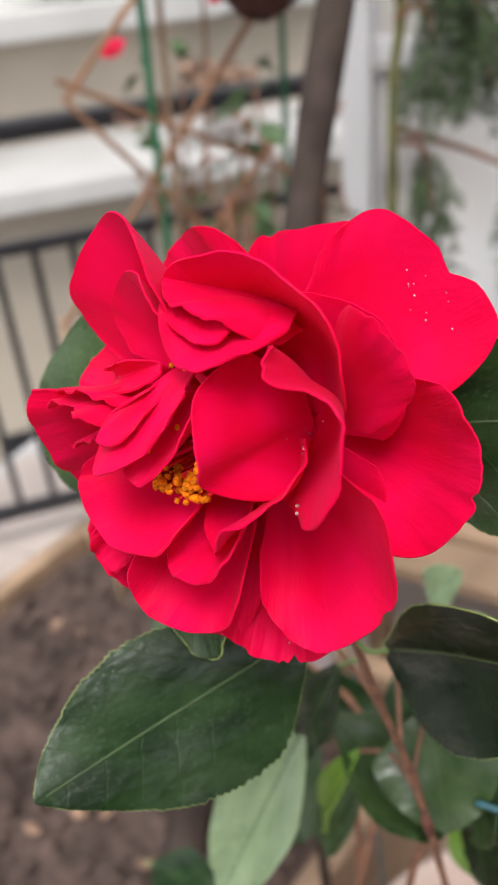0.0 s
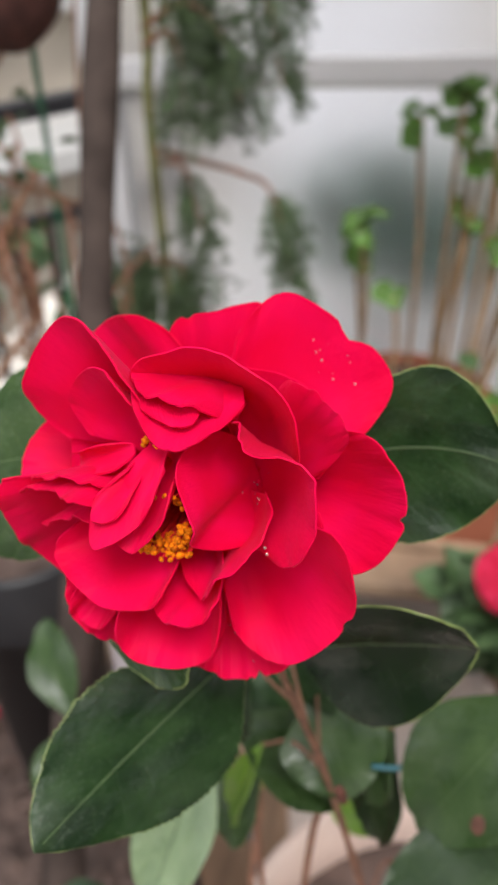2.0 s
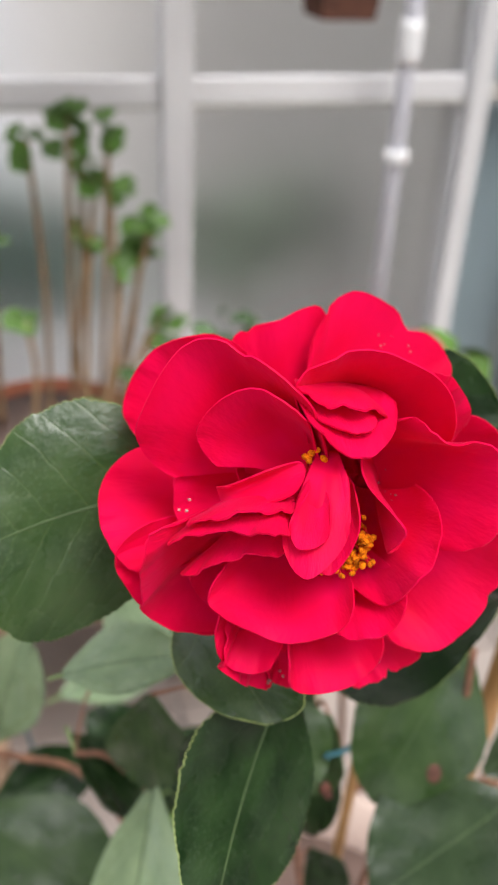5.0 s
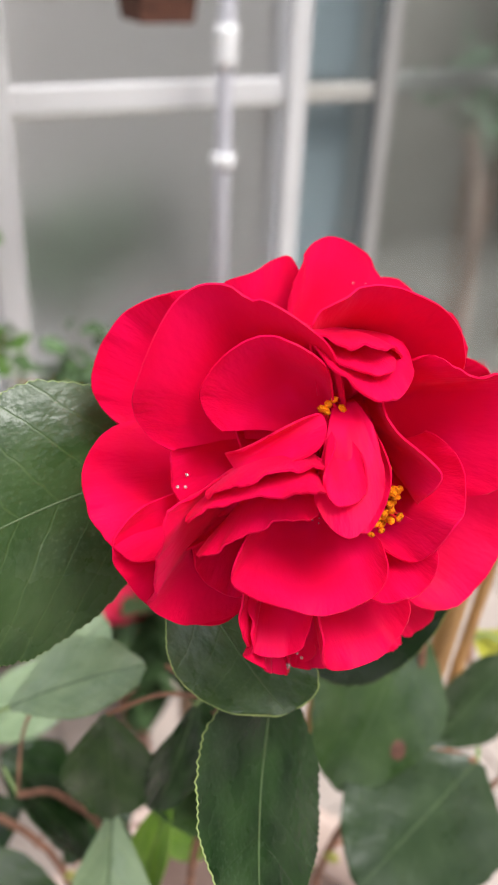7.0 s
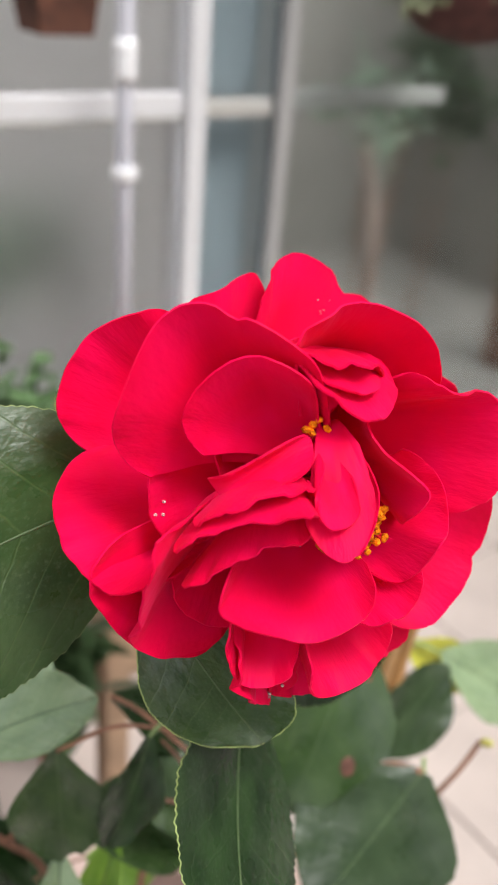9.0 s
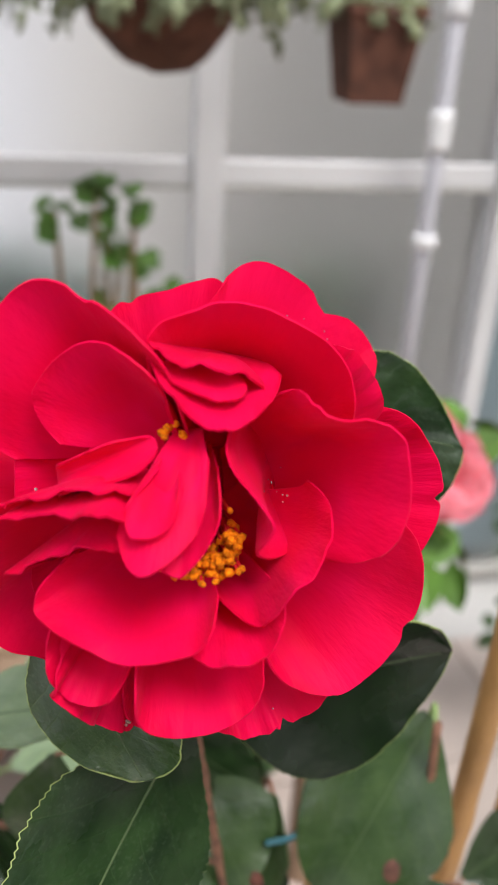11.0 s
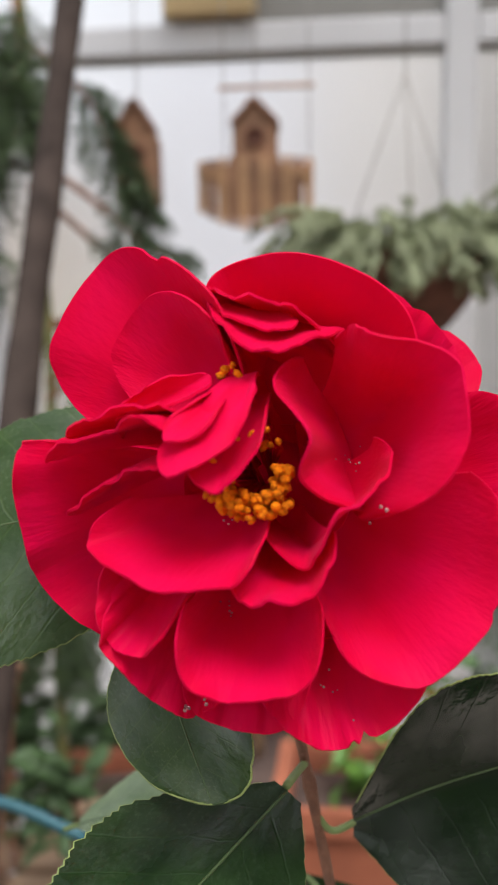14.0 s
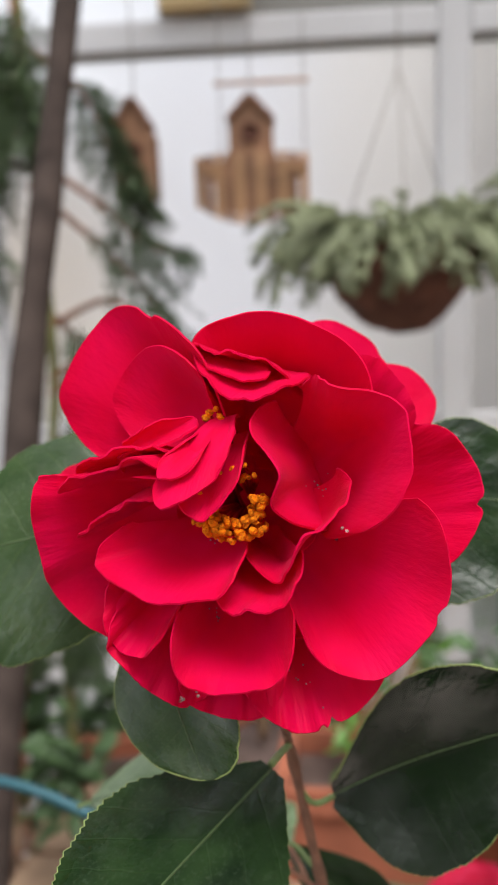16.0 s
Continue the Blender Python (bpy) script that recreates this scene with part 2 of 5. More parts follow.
PALEPOT = material("pale_pinkish_clay", (0.60, 0.46, 0.40), 0.8, 0.15, 10, 0.3, 200)
LITTER = material("dry_leaf_litter", (0.26, 0.16, 0.11), 0.9, 0.4, 40, 0.4, 200)
SOIL = material("dark_soil", (0.10, 0.066, 0.055), 0.95, 0.5, 18, 1.0, 90)
DARKCOIR = material("dark_reddish_coir", (0.065, 0.024, 0.02), 0.95, 0.4, 40, 1.0, 160)
COIR = material("brown_coir", (0.115, 0.045, 0.028), 0.95, 0.4, 30, 1.0, 160)
GREENMETAL = material("green_plastic_cane", (0.015, 0.13, 0.06), 0.5, 0.2, 30)
TEAL = material("teal_plastic", (0.02, 0.105, 0.135), 0.45, 0.1, 30)
PLASTIC_W = material("white_plastic", (0.66, 0.58, 0.60), 0.4, 0.06, 20)
COUPLING = material("white_coupling", (0.80, 0.80, 0.82), 0.35, 0.05, 20)
PIPE = material("pale_grey_plastic", (0.58, 0.58, 0.64), 0.35, 0.06, 12)
BLACKPOT = material("black_plastic_pot", (0.02, 0.02, 0.023), 0.5, 0.2, 20)
TILE = material("pale_floor_tile", (0.47, 0.40, 0.365), 0.55, 0.12, 6, 0.15, 120)
PLASTER = material("pale_plaster", (0.70, 0.66, 0.60), 0.85, 0.12, 1.2, 0.3, 40)
HOUSEWALL = material("beige_house_render", (0.46, 0.40, 0.33), 0.85, 0.2, 0.9, 0.3, 30)
CONCRETE = material("grey_concrete", (0.50, 0.49, 0.48), 0.85, 0.15, 1.0, 0.3, 30)
ASPHALT = material("asphalt", (0.16, 0.15, 0.15), 0.9, 0.2, 0.5, 0.3, 30)
# interior colour raised to stand in for reflections on the clear glass
ROOM_GREYED = material("reflection_greyed_interior", (0.30, 0.28, 0.255), 0.8, 0.3, 2)
SAGE = material("sage_foliage", (0.25, 0.28, 0.16), 0.6, 0.35, 30)
PINE = material("conifer_needles", (0.06, 0.095, 0.038), 0.55, 0.4, 20)
FRESH = material("fresh_green_leaf", (0.10, 0.21, 0.033), 0.5, 0.3, 25)
TEALLEAF = material("blue_green_foliage", (0.13, 0.21, 0.17), 0.55, 0.35, 25)
HAZE = material("pale_shrub_green", (0.27, 0.35, 0.25), 0.55, 0.35, 25)
SHRUB = material("shrub_green", (0.06, 0.11, 0.04), 0.55, 0.35, 25)
YELLOW = material("yellow_orange_bloom", (0.75, 0.32, 0.03), 0.6, 0.3, 40)
OCHRE = material("ochre_board", (0.48, 0.34, 0.17), 0.7, 0.1, 8)
CORD = material("grey_cord", (0.35, 0.33, 0.31), 0.8, 0.2, 60)


def glass(name, color, rough, bump=0.0):
    m = bpy.data.materials.new(name)
    m.use_nodes = True
    n, l = m.node_tree.nodes, m.node_tree.links
    b = n["Principled BSDF"]
    b.inputs["Base Color"].default_value = (*color, 1)
    b.inputs["Roughness"].default_value = rough
    b.inputs["Transmission Weight"].default_value = 1.0
    b.inputs["IOR"].default_value = 1.25
    if bump:
        ns = n.new("ShaderNodeTexNoise")
        ns.inputs["Scale"].default_value = 60
        bp = n.new("ShaderNodeBump")
        bp.inputs["Strength"].default_value = bump
        l.new(ns.outputs["Fac"], bp.inputs["Height"])
        l.new(bp.outputs["Normal"], b.inputs["Normal"])
    return m


FROSTED = glass("frosted_glass", (0.98, 0.98, 1.0), 0.5)
CLEAR = glass("clear_glass", (0.80, 0.85, 0.86), 0.2)
BLUISH = glass("bluish_glass", (0.62, 0.70, 0.74), 0.38)
WATER = glass("water", (1, 1, 1), 0.0)
# part opaque white, so each drop's glint is in its colour
WATER.node_tree.nodes["Principled BSDF"].inputs["Transmission Weight"].default_value = 0.7

# ---- mesh helpers ----


def empty(name, m=Matrix()):
    ob = new(name)
    ob.matrix_world = m
    ob.empty_display_size = 0.02
    return ob


def mesh_part(name, verts, faces, mat, parent=None, label="", uvs=None, smooth=True, thick=0.0):
    me = bpy.data.meshes.new(name)
    me.from_pydata([tuple(v) for v in verts], [], faces)
    if uvs is not None:
        layer = me.uv_layers.new(name="UVMap")
        idx = np.empty(len(me.loops), dtype=np.int32)
        me.loops.foreach_get("vertex_index", idx)
        layer.data.foreach_set("uv", np.asarray(uvs, dtype=np.float32)[idx].ravel())
    me.materials.append(mat)
    if smooth:
        me.polygons.foreach_set("use_smooth", [True] * len(me.polygons))
    me.update()
    if thick:
        used = {}
        for pg in me.polygons:
            for e in pg.edge_keys:
                used[e] = used.get(e, 0) + 1
        for e in me.edges:
            if used.get(e.key, 0) == 1:
                e.use_edge_sharp = True
    ob = new(name, me)
    if parent:
        ob.parent = parent
    if label:
        ob["label"] = label
    if thick:
        s = ob.modifiers.new("thickness", "SOLIDIFY")
        s.thickness, s.offset = thick, 0
    return ob


def part(name, bm, mat, parent=None, label="", smooth=False):
    me = bpy.data.meshes.new(name)
    bm.normal_update()
    bm.to_mesh(me)
    bm.free()
    me.materials.append(mat)
    if smooth:
        me.polygons.foreach_set("use_smooth", [True] * len(me.polygons))
    ob = new(name, me)
    if parent:
        ob.parent = parent
    if label:
        ob["label"] = label
    return ob


def box(lo, hi, bevel=0.0, bm=None, m=None):
    bm = bm or bmesh.new()
    lo, hi = Vector(lo), Vector(hi)
    r = bmesh.ops.create_cube(bm, size=1.0)
    vs = r["verts"]
    for v in vs:
        v.co = Vector([lo[i] + (v.co[i] + 0.5) * (hi[i] - lo[i]) for i in range(3)])
    if bevel:
        es = list({e for v in vs for e in v.link_edges})
        r = bmesh.ops.bevel(bm, geom=es, offset=bevel, segments=2, affect="EDGES", profile=0.5)
        vs = [v for v in bm.verts if v.is_valid] if m is None else r["verts"]
    if m is not None:
        bmesh.ops.transform(bm, matrix=m, verts=list(bm.verts))
    return bm


def tube(points, radii, sides=8, closed_ends=True):
    """A tapered tube along points; gives vertices and faces."""
    pts = [Vector(p) for p in points]
    if not hasattr(radii, "__len__"):
        radii = [radii] * len(pts)
    vs, fs = [], []
    ref = Vector((0.13, 0.29, 0.95))
    for i, p in enumerate(pts):
        d = (pts[min(i + 1, len(pts) - 1)] - pts[max(i - 1, 0)]).normalized()
        a = d.cross(ref)
        if a.length < 1e-3:
            a = d.cross(Vector((1, 0, 0)))
        a.normalize()
        b = d.cross(a)
        for k in range(sides):
            w = 2 * math.pi * k / sides
            vs.append(p + (a * math.cos(w) + b * math.sin(w)) * radii[i])
    for i in range(len(pts) - 1):
        for k in range(sides):
            q = (k + 1) % sides
            fs.append((i * sides + k, i * sides + q, (i + 1) * sides + q, (i + 1) * sides + k))
    if closed_ends:
        fs.append(tuple(range(sides - 1, -1, -1)))
        fs.append(tuple((len(pts) - 1) * sides + k for k in range(sides)))
    return vs, fs


def lathe(profile, sides=32, centre=(0, 0, 0)):
    vs, fs = [], []
    for r, z in profile:
        for k in range(sides):
            w = 2 * math.pi * k / sides
            vs.append((centre[0] + r * math.cos(w), centre[1] + r * math.sin(w), centre[2] + z))
    for i in range(len(profile) - 1):
        for k in range(sides):
            q = (k + 1) % sides
            fs.append((i * sides + k, i * sides + q, (i + 1) * sides + q, (i + 1) * sides + k))
    return vs, fs


def join(*meshes):
    vs, fs = [], []
    for v, f in meshes:
        o = len(vs)
        vs += list(v)
        fs += [tuple(i + o for i in g) for g in f]
    return vs, fs


def curve_points(ctrl, n=16):
    """Points of a smooth line through the controls."""
    c = [Vector(p) for p in ctrl]
    c = [c[0] * 2 - c[1]] + c + [c[-1] * 2 - c[-2]]
    out = []
    segs = len(c) - 3
    for i in range(segs):
        for k in range(n // segs + 1):
            t = k / (n // segs + 1)
            p0, p1, p2, p3 = c[i:i + 4]
            out.append(0.5 * ((2 * p1) + (p2 - p0) * t + (2 * p0 - 5 * p1 + 4 * p2 - p3) * t * t + (3 * p1 - p0 - 3 * p2 + p3) * t ** 3))
    out.append(c[-2].copy())
    return out


def blade(base, mid, tip, left, right, nu=34, nv=30, peak=0.55, foot=0.35, tip_power=2.2, tip_root=0.5,
          ripple=0.0, waves=5.0, curl=0.0, seed=0, notches=(), saw=0.0, fold=0.0, wrinkle=0.0, nicks=()):
    """A curved blade (petal or leaf) in millimetres: its spine runs base, mid, tip; left and right are its edges beside mid.
    ripple waves the rim, curl rolls it back, notches are (side, width, depth) at the tip, saw toothes the edge, fold creases the spine."""
    B, M, T, L, R = [np.array(p, dtype=float) for p in (base, mid, tip, left, right)]
    rng = random.Random(seed)
    ph = [rng.uniform(0, 6.28) for _ in range(6)]
    dl, dr = L - M, R - M
    odd, even = (dr - dl) / 2, (dr + dl) / 2
    nrm = np.cross(odd, T - B)
    nrm /= np.linalg.norm(nrm)
    if nrm[2] < 0:
        nrm = -nrm
    size = np.linalg.norm(odd)
    axis = (T - M) / np.linalg.norm(T - M)
    along = axis * (even @ axis)
    across = even - along
    vs, uv = [], []
    for j in range(nv + 1):
        t = 1 - (1 - j / nv) ** 1.35
        for i in range(nu + 1):
            s = math.sin((2 * i / nu - 1) * math.pi / 2 * 0.999)
            tt = t
            for s0, w, depth in notches:
                tt *= 1 - depth * math.exp(-((s - s0) / w) ** 2) * t ** 5
            l0 = (tt - peak) * (tt - 1) / (peak)
            l1 = tt * (tt - 1) / (peak * (peak - 1))
            l2 = tt * (tt - peak) / (1 - peak)
            q = B * l0 + M * l1 + T * l2
            if t < peak:
                g = foot + (1 - foot) * math.sin(math.pi / 2 * t / peak) ** 1.1
            else:
                g = max(0.0, 1 - ((t - peak) / (1 - peak)) ** tip_power) ** tip_root
            g *= 1 + 0.045 * noise.noise(Vector((s * 2.3 + seed, t * 5.0, seed * 0.37))) + 0.02 * noise.noise(Vector((s * 7 + seed, t * 15.0, 2.1)))
            for side, t0, w, depth in nicks:
                if s * side > 0:
                    g *= 1 - depth * math.exp(-((t - t0) / w) ** 2) * abs(s) ** 1.5
            if saw:
                g *= 1 - saw * ((t * 46) % 1.0) * (1 - (1 - abs(s)) * 4 if abs(s) > 0.75 else 0)
            fade = 1.0 if t < peak else (1 - (t - peak) / (1 - peak)) ** 0.7
            p = q + s * g * odd + s * s * g * (across + along * fade)
            edge = max(abs(s) ** 3 * min(1, t * 2.2), t ** 6)
            ang = math.atan2(s * g, t - 0.35)
            wv = math.sin(ang * waves + ph[0]) * 0.6 + math.sin(ang * waves * 1.9 + ph[1]) * 0.3 + math.sin(ang * waves * 3.7 + ph[2]) * 0.16
            h = ripple * edge * wv - curl * edge
            h += fold * abs(s) * g
            if wrinkle:
                h += wrinkle * edge * noise.noise(Vector((s * 6 + seed, t * 2.5, seed * 1.7)))
            h += size * 0.025 * noise.noise(Vector((s * 1.6 + seed * 3.1, t * 2.2, seed)))
            vs.append(p + nrm * h)
            uv.append((0.5 + 0.5 * s * max(g, 0.15), t))
    fs = []
    for j in range(nv):
        for i in range(nu):
            a = j * (nu + 1) + i
            fs.append((a, a + 1, a + nu + 2, a + nu + 1))
    return [v * 0.001 for v in vs], fs, uv


# ---- the camellia: bloom, twig and leaves; its own axes: right, up and out of the bloom's face, in millimetres ----
BLOOM = Matrix(((0.99991, 0.00335, 0.01328, -0.073), (0.01217, 0.22661, -0.97391, 0.112), (-0.00627, 0.97398, 0.22655, 0.912), (0, 0, 0, 1)))
plant = tagged(empty("camellia_shrub", BLOOM), "camellia shrub with one large red double bloom and glossy serrated leaves", "shrub")


def mm(x, y, z):
    return Vector((x, y, z)) * 0.001


vs, fs = lathe([(0.0, -9), (3.5, -8.5), (6.5, -5), (8, 0), (6, 4), (2, 6), (0, 6.5)], 20)
turn = Matrix.Translation((-1.0, -2.0, -27.0)) @ Euler((radians(-8), 0, 0)).to_matrix().to_4x4()
bloom = mesh_part("bloom", [(turn @ Vector(v)) * 0.001 for v in vs], fs, FILAMENT, plant, "open scarlet camellia bloom with ruffled petals")

PETAL_N = [0]


def spline(ctrl, u):
    """A point at u (0 to 1) of a smooth line through the controls."""
    c = [ctrl[0] * 2 - ctrl[1], *ctrl, ctrl[-1] * 2 - ctrl[-2]]
    n = len(c) - 3
    i = min(int(u * n), n - 1)
    t = u * n - i
    p0, p1, p2, p3 = c[i:i + 4]
    return 0.5 * ((2 * p1) + (p2 - p0) * t + (2 * p0 - 5 * p1 + 4 * p2 - p3) * t * t + (3 * p1 - p0 - 3 * p2 + p3) * t ** 3)


def petal(base, side_a, shoulder_a, tip, shoulder_b, side_b, cup=3.0, foot=9.0, ripple=0.7, waves=4.0, curl=0.0, notches=(), frill=0.25, nu=56, nv=30, lift=0.62):
    """A cupped petal in millimetres that fans out from its foot to a round rim through five controls. cup hollows it, curl rolls
    the rim back, ripple waves the rim, notches are (place along the rim, width, depth), frill roughens the edge."""
    PETAL_N[0] += 1
    seed = PETAL_N[0] * 7.3
    B = np.array(base, dtype=float)
    ctrl = [np.array(p, dtype=float) for p in (side_a, shoulder_a, tip, shoulder_b, side_b)]
    chord = ctrl[4] - ctrl[0]
    chord /= np.linalg.norm(chord)
    nrm = np.cross(ctrl[3] - ctrl[1], ctrl[2] - B)
    nrm /= np.linalg.norm(nrm)
    if nrm[2] < 0:
        nrm = -nrm
    size = np.linalg.norm(ctrl[2] - B)
    vs, uv = [], []
    for j in range(nv + 1):
        v = 1 - (1 - j / nv) ** 1.5
        for i in range(nu + 1):
            u = i / nu
            rim = spline(ctrl, u)
            reach = 1 + 0.008 * noise.noise(Vector((u * 9, seed, 0.3))) + 0.006 * frill * noise.noise(Vector((u * 40, seed, 1.3)))
            reach -= 0.2 * abs(2 * u - 1) ** 9
            for u0, w, depth in notches:
                reach -= depth * math.exp(-((u - u0) / w) ** 2)
            low = B + chord * foot * (u - 0.5)
            q = low + (rim - low) * (1 - (1 - reach) * v ** 3) * v
            side = 1 - 0.55 * abs(2 * u - 1) ** 2.5
            hollow = cup * side * math.sin(math.pi * v ** lift)
            edge = v ** 7
            wave = math.sin(u * waves * 6.283 + seed) * 0.6 + math.sin(u * waves * 11.9 + seed * 1.7) * 0.3 + math.sin(u * waves * 23 + seed * 2.3) * 0.13
            h = ripple * edge * wave - curl * v ** 10 - hollow
            h += size * 0.035 * v * noise.noise(Vector((u * 2.6 + seed, v * 2.4, seed)))
            h += size * 0.009 * v * noise.noise(Vector((u * 11 + seed, v * 2.6, seed * 0.7)))
            h += frill * 0.5 * v ** 12 * noise.noise(Vector((u * 38, v * 3, seed)))
            vs.append((q + nrm * h) * 0.001)
            uv.append((u, v))
    fs = []
    for j in range(nv):
        for i in range(nu):
            a = j * (nu + 1) + i
            fs.append((a, a + 1, a + nu + 2, a + nu + 1))
    return mesh_part("petal", vs, fs, RED, bloom, uvs=uv, thick=0.0004)


# outer petals, behind
petal((4, 4, -22), (2, 24, -26), (6, 35, -27), (17, 41.3, -29), (39, 25, -29), (36, 10, -20), cup=2, notches=((0.64, 0.022, 0.06),), ripple=0.9, frill=0.5)
petal((-2, 4, -24), (-16, 22, -30), (-12, 33, -33), (-2, 36, -31), (9, 37.5, -34), (14, 24, -32), cup=3, notches=((0.33, 0.03, 0.03),))
petal((-6, 4, -24), (-38, 10, -34), (-37.5, 21, -34), (-31, 31, -33), (-21, 35.5, -26), (-9, 31, -28), cup=4)
petal((-6, 0, -22), (-37, 13, -30), (-45.5, 6, -22), (-47, -1, -16), (-43, -8, -9), (-32, -10, -6), cup=5)
petal((-5, -3, -18), (-45, -1, -11), (-45, -10, -11), (-39.5, -20, -10), (-31, -27, -10), (-18, -31, -12), cup=4)
petal((-6, -2, -12), (-34, 7, 3), (-41.5, 3.6, 6.5), (-42, -9, 1), (-39.5, -20.5, -8), (-24, -32, -10), cup=5, notches=((0.16, 0.03, -0.04),))
petal((8, 0, -18), (30, 17, -14), (39, 14, -9), (45, 4, -6), (43, -6, -3), (35, -16, 0), cup=8, notches=((0.62, 0.02, 0.04),), ripple=1.0)
# deep petals between the whorls
petal((-4, 4, -17), (-20, 22, -14), (-29, 16, -13), (-32, 8, -12), (-31, -2, -11), (-24, -8, -12), cup=3, foot=12)
petal((-2, 0, -16), (-30, -5, -10), (-30, -14, -9), (-25, -21, -8), (-14, -24, -6), (-6, -22, -8), cup=3, foot=12)
petal((2, 2, -18), (-6, 24, -16), (6, 27, -17), (20, 24, -18), (27, 14, -17), (28, 2, -16), cup=3, foot=12)
petal((2, -2, -16), (28, -4, -13), (26, -16, -11), (18, -25, -9), (6, -27, -7), (-4, -24, -8), cup=3, foot=12)
petal((0, 10, -11), (14, 4, -8), (11, -8, -6), (-2, -14, -4), (-14, -8, -5), (-17, 4, -7), cup=2, foot=14)
petal((-2, -2, -12), (-20, 8, -10), (-18, 17, -10), (-8, 23, -9), (4, 19, -9), (9, 8, -8), cup=2, foot=14)
# the lower rim
petal((3, -10, -14), (-5, -35, -1), (2, -41.5, -1), (9, -44.5, -2.5), (18, -41, -2), (28, -31, 1), cup=3, ripple=1.2, waves=5, notches=((0.66, 0.018, 0.05), (0.6, 0.015, 0.03)), frill=0.6)
petal((-2, -10, -11), (-17, -31, -1), (-14, -38.5, -3), (-7, -41.2, -2), (1, -41, -2), (7, -34, -3), cup=3, ripple=1.0, waves=5, frill=0.6)
petal((-6, -8, -8), (-26, -17, 5), (-27.5, -26, 6), (-21, -35, 2), (-14, -39.5, -3), (-8, -35, 1), cup=3, ripple=1.9, waves=4, frill=1.0)
petal((5, -4, -10), (8, -24, 3), (13, -30.5, 5), (24, -32, 6), (35, -19, 7), (35.5, 1, 12), cup=6, foot=12, ripple=0.6, notches=((0.72, 0.02, 0.03),), frill=0.5, curl=0.8)
petal((-2, -8, -8), (-16, -23, 12), (-13.5, -32, 10), (-5, -34.3, 10.5), (4.5, -32.3, 8.5), (8.5, -23, 10), cup=5, ripple=0.7)
petal((-14, -9, -2), (-28, -13, 5), (-28.5, -22, 5.5), (-25, -27.5, 5.5), (-19, -27, 8.5), (-13, -18, 8), cup=3, ripple=0.9, foot=6)
# middle whorl
petal((-8, 8, -6), (-36.5, 10, -12), (-39.5, 24, -6), (-27.5, 40, -3), (-11.5, 31, 7.5), (-4.5, 17, 7), cup=5, notches=((0.6, 0.02, 0.05),), ripple=0.5)
petal((-7, 10, -2), (-28, 14, -5), (-28, 23, -3.5), (-20, 31, 1.5), (-11, 26.5, 7.5), (-7, 17, 5.5), cup=3, ripple=0.4)
petal((15, 8, -14), (18, 29, -4), (24, 27.5, 0), (29, 23, -2), (32, 16, -4.5), (26, 5, -9), cup=-1, ripple=0.6, curl=1.0)
petal((6, 6, -9), (-9, 20, 4), (-10.5, 32, 5.5), (4, 36.3, 5), (20, 28, 6), (25, 13, 4), cup=9, foot=12, ripple=0.7, curl=0.6)
petal((5, 24, -9), (-12.5, 32, 3.5), (-8.5, 28.6, 8.5), (-2.5, 28, 10.5), (4, 26, 9), (10, 21, 4), cup=2, foot=11, ripple=0.5)
petal((-4, 28, -1), (-9, 28, 6), (-7, 24.8, 9.6), (0, 22.5, 10.8), (3.5, 23.5, 9.4), (4, 26, 5), cup=-0.8, foot=5, ripple=0.25, nu=28, nv=18)
petal((4, 27, -7), (-12.5, 31, 4.5), (-8, 23, 10.3), (-1.5, 18.2, 13.6), (5.5, 20.3, 11.2), (12, 24, 3), cup=-1.5, foot=11, ripple=0.5)
petal((4, 4, -9), (11, 25, 9), (14.5, 20.6, 16), (27, 15.8, 16), (25.5, -0.5, 18), (15, -9, 7), cup=9, foot=12, ripple=1.0, waves=3.5, curl=1.0, frill=0.5)
petal((2, 0, -9), (18.5, 7, 5), (17.8, -0.5, 12), (10, -6, 18.5), (4.5, -14, 13), (-3, -9, 4), cup=6, foot=12, ripple=0.9, waves=3)
petal((1, -5, -6), (10, -9, 15.5), (6.5, -17, 16), (0, -19.5, 16), (-5.5, -18.5, 12.5), (-9, -13, 5), cup=4, foot=8, ripple=0.9, waves=3)
petal((-5, -2, -4), (-27, -4, 4.5), (-29.5, -11.5, 7), (-17, -17.3, 14.5), (-5.5, -16, 15.5), (-1.5, -10, 14.5), cup=2.2, foot=10, ripple=0.6)
petal((-10, 3, -4), (-13, 1.5, 12), (-17, 1, 13.4), (-24, 0, 9.5), (-31, -3.5, 5.5), (-37, -8, 1), cup=3, foot=8, ripple=0.6)
# the heart
petal((12, 7, -9), (3, 21, 4), (0, 13.5, 12.5), (4.8, 5.5, 19.5), (4, -1.3, 15), (13, -7, 4), cup=1.2, foot=14, ripple=0.25, waves=2, curl=-0.6)
petal((-25, 8, 0), (-25, 12.5, 5), (-17, 15.8, 6.5), (-10, 16, 6), (-13.5, 11.8, 10), (-25, 9.5, 10), cup=-1.5, foot=7, ripple=0.5)
petal((-13, 7, -4), (-13, 9, 9), (-15.5, 9.3, 14), (-22, 10.5, 13), (-30, 8.5, 9.5), (-36, 6, 6), cup=2, ripple=0.6)
petal((-12, 6, -4), (-13.5, 5, 13), (-20, 8.2, 18.5), (-26.5, 6.2, 11), (-34, 5.2, 8), (-40, 2, 5), cup=3, ripple=0.5, notches=((0.25, 0.03, -0.02),))
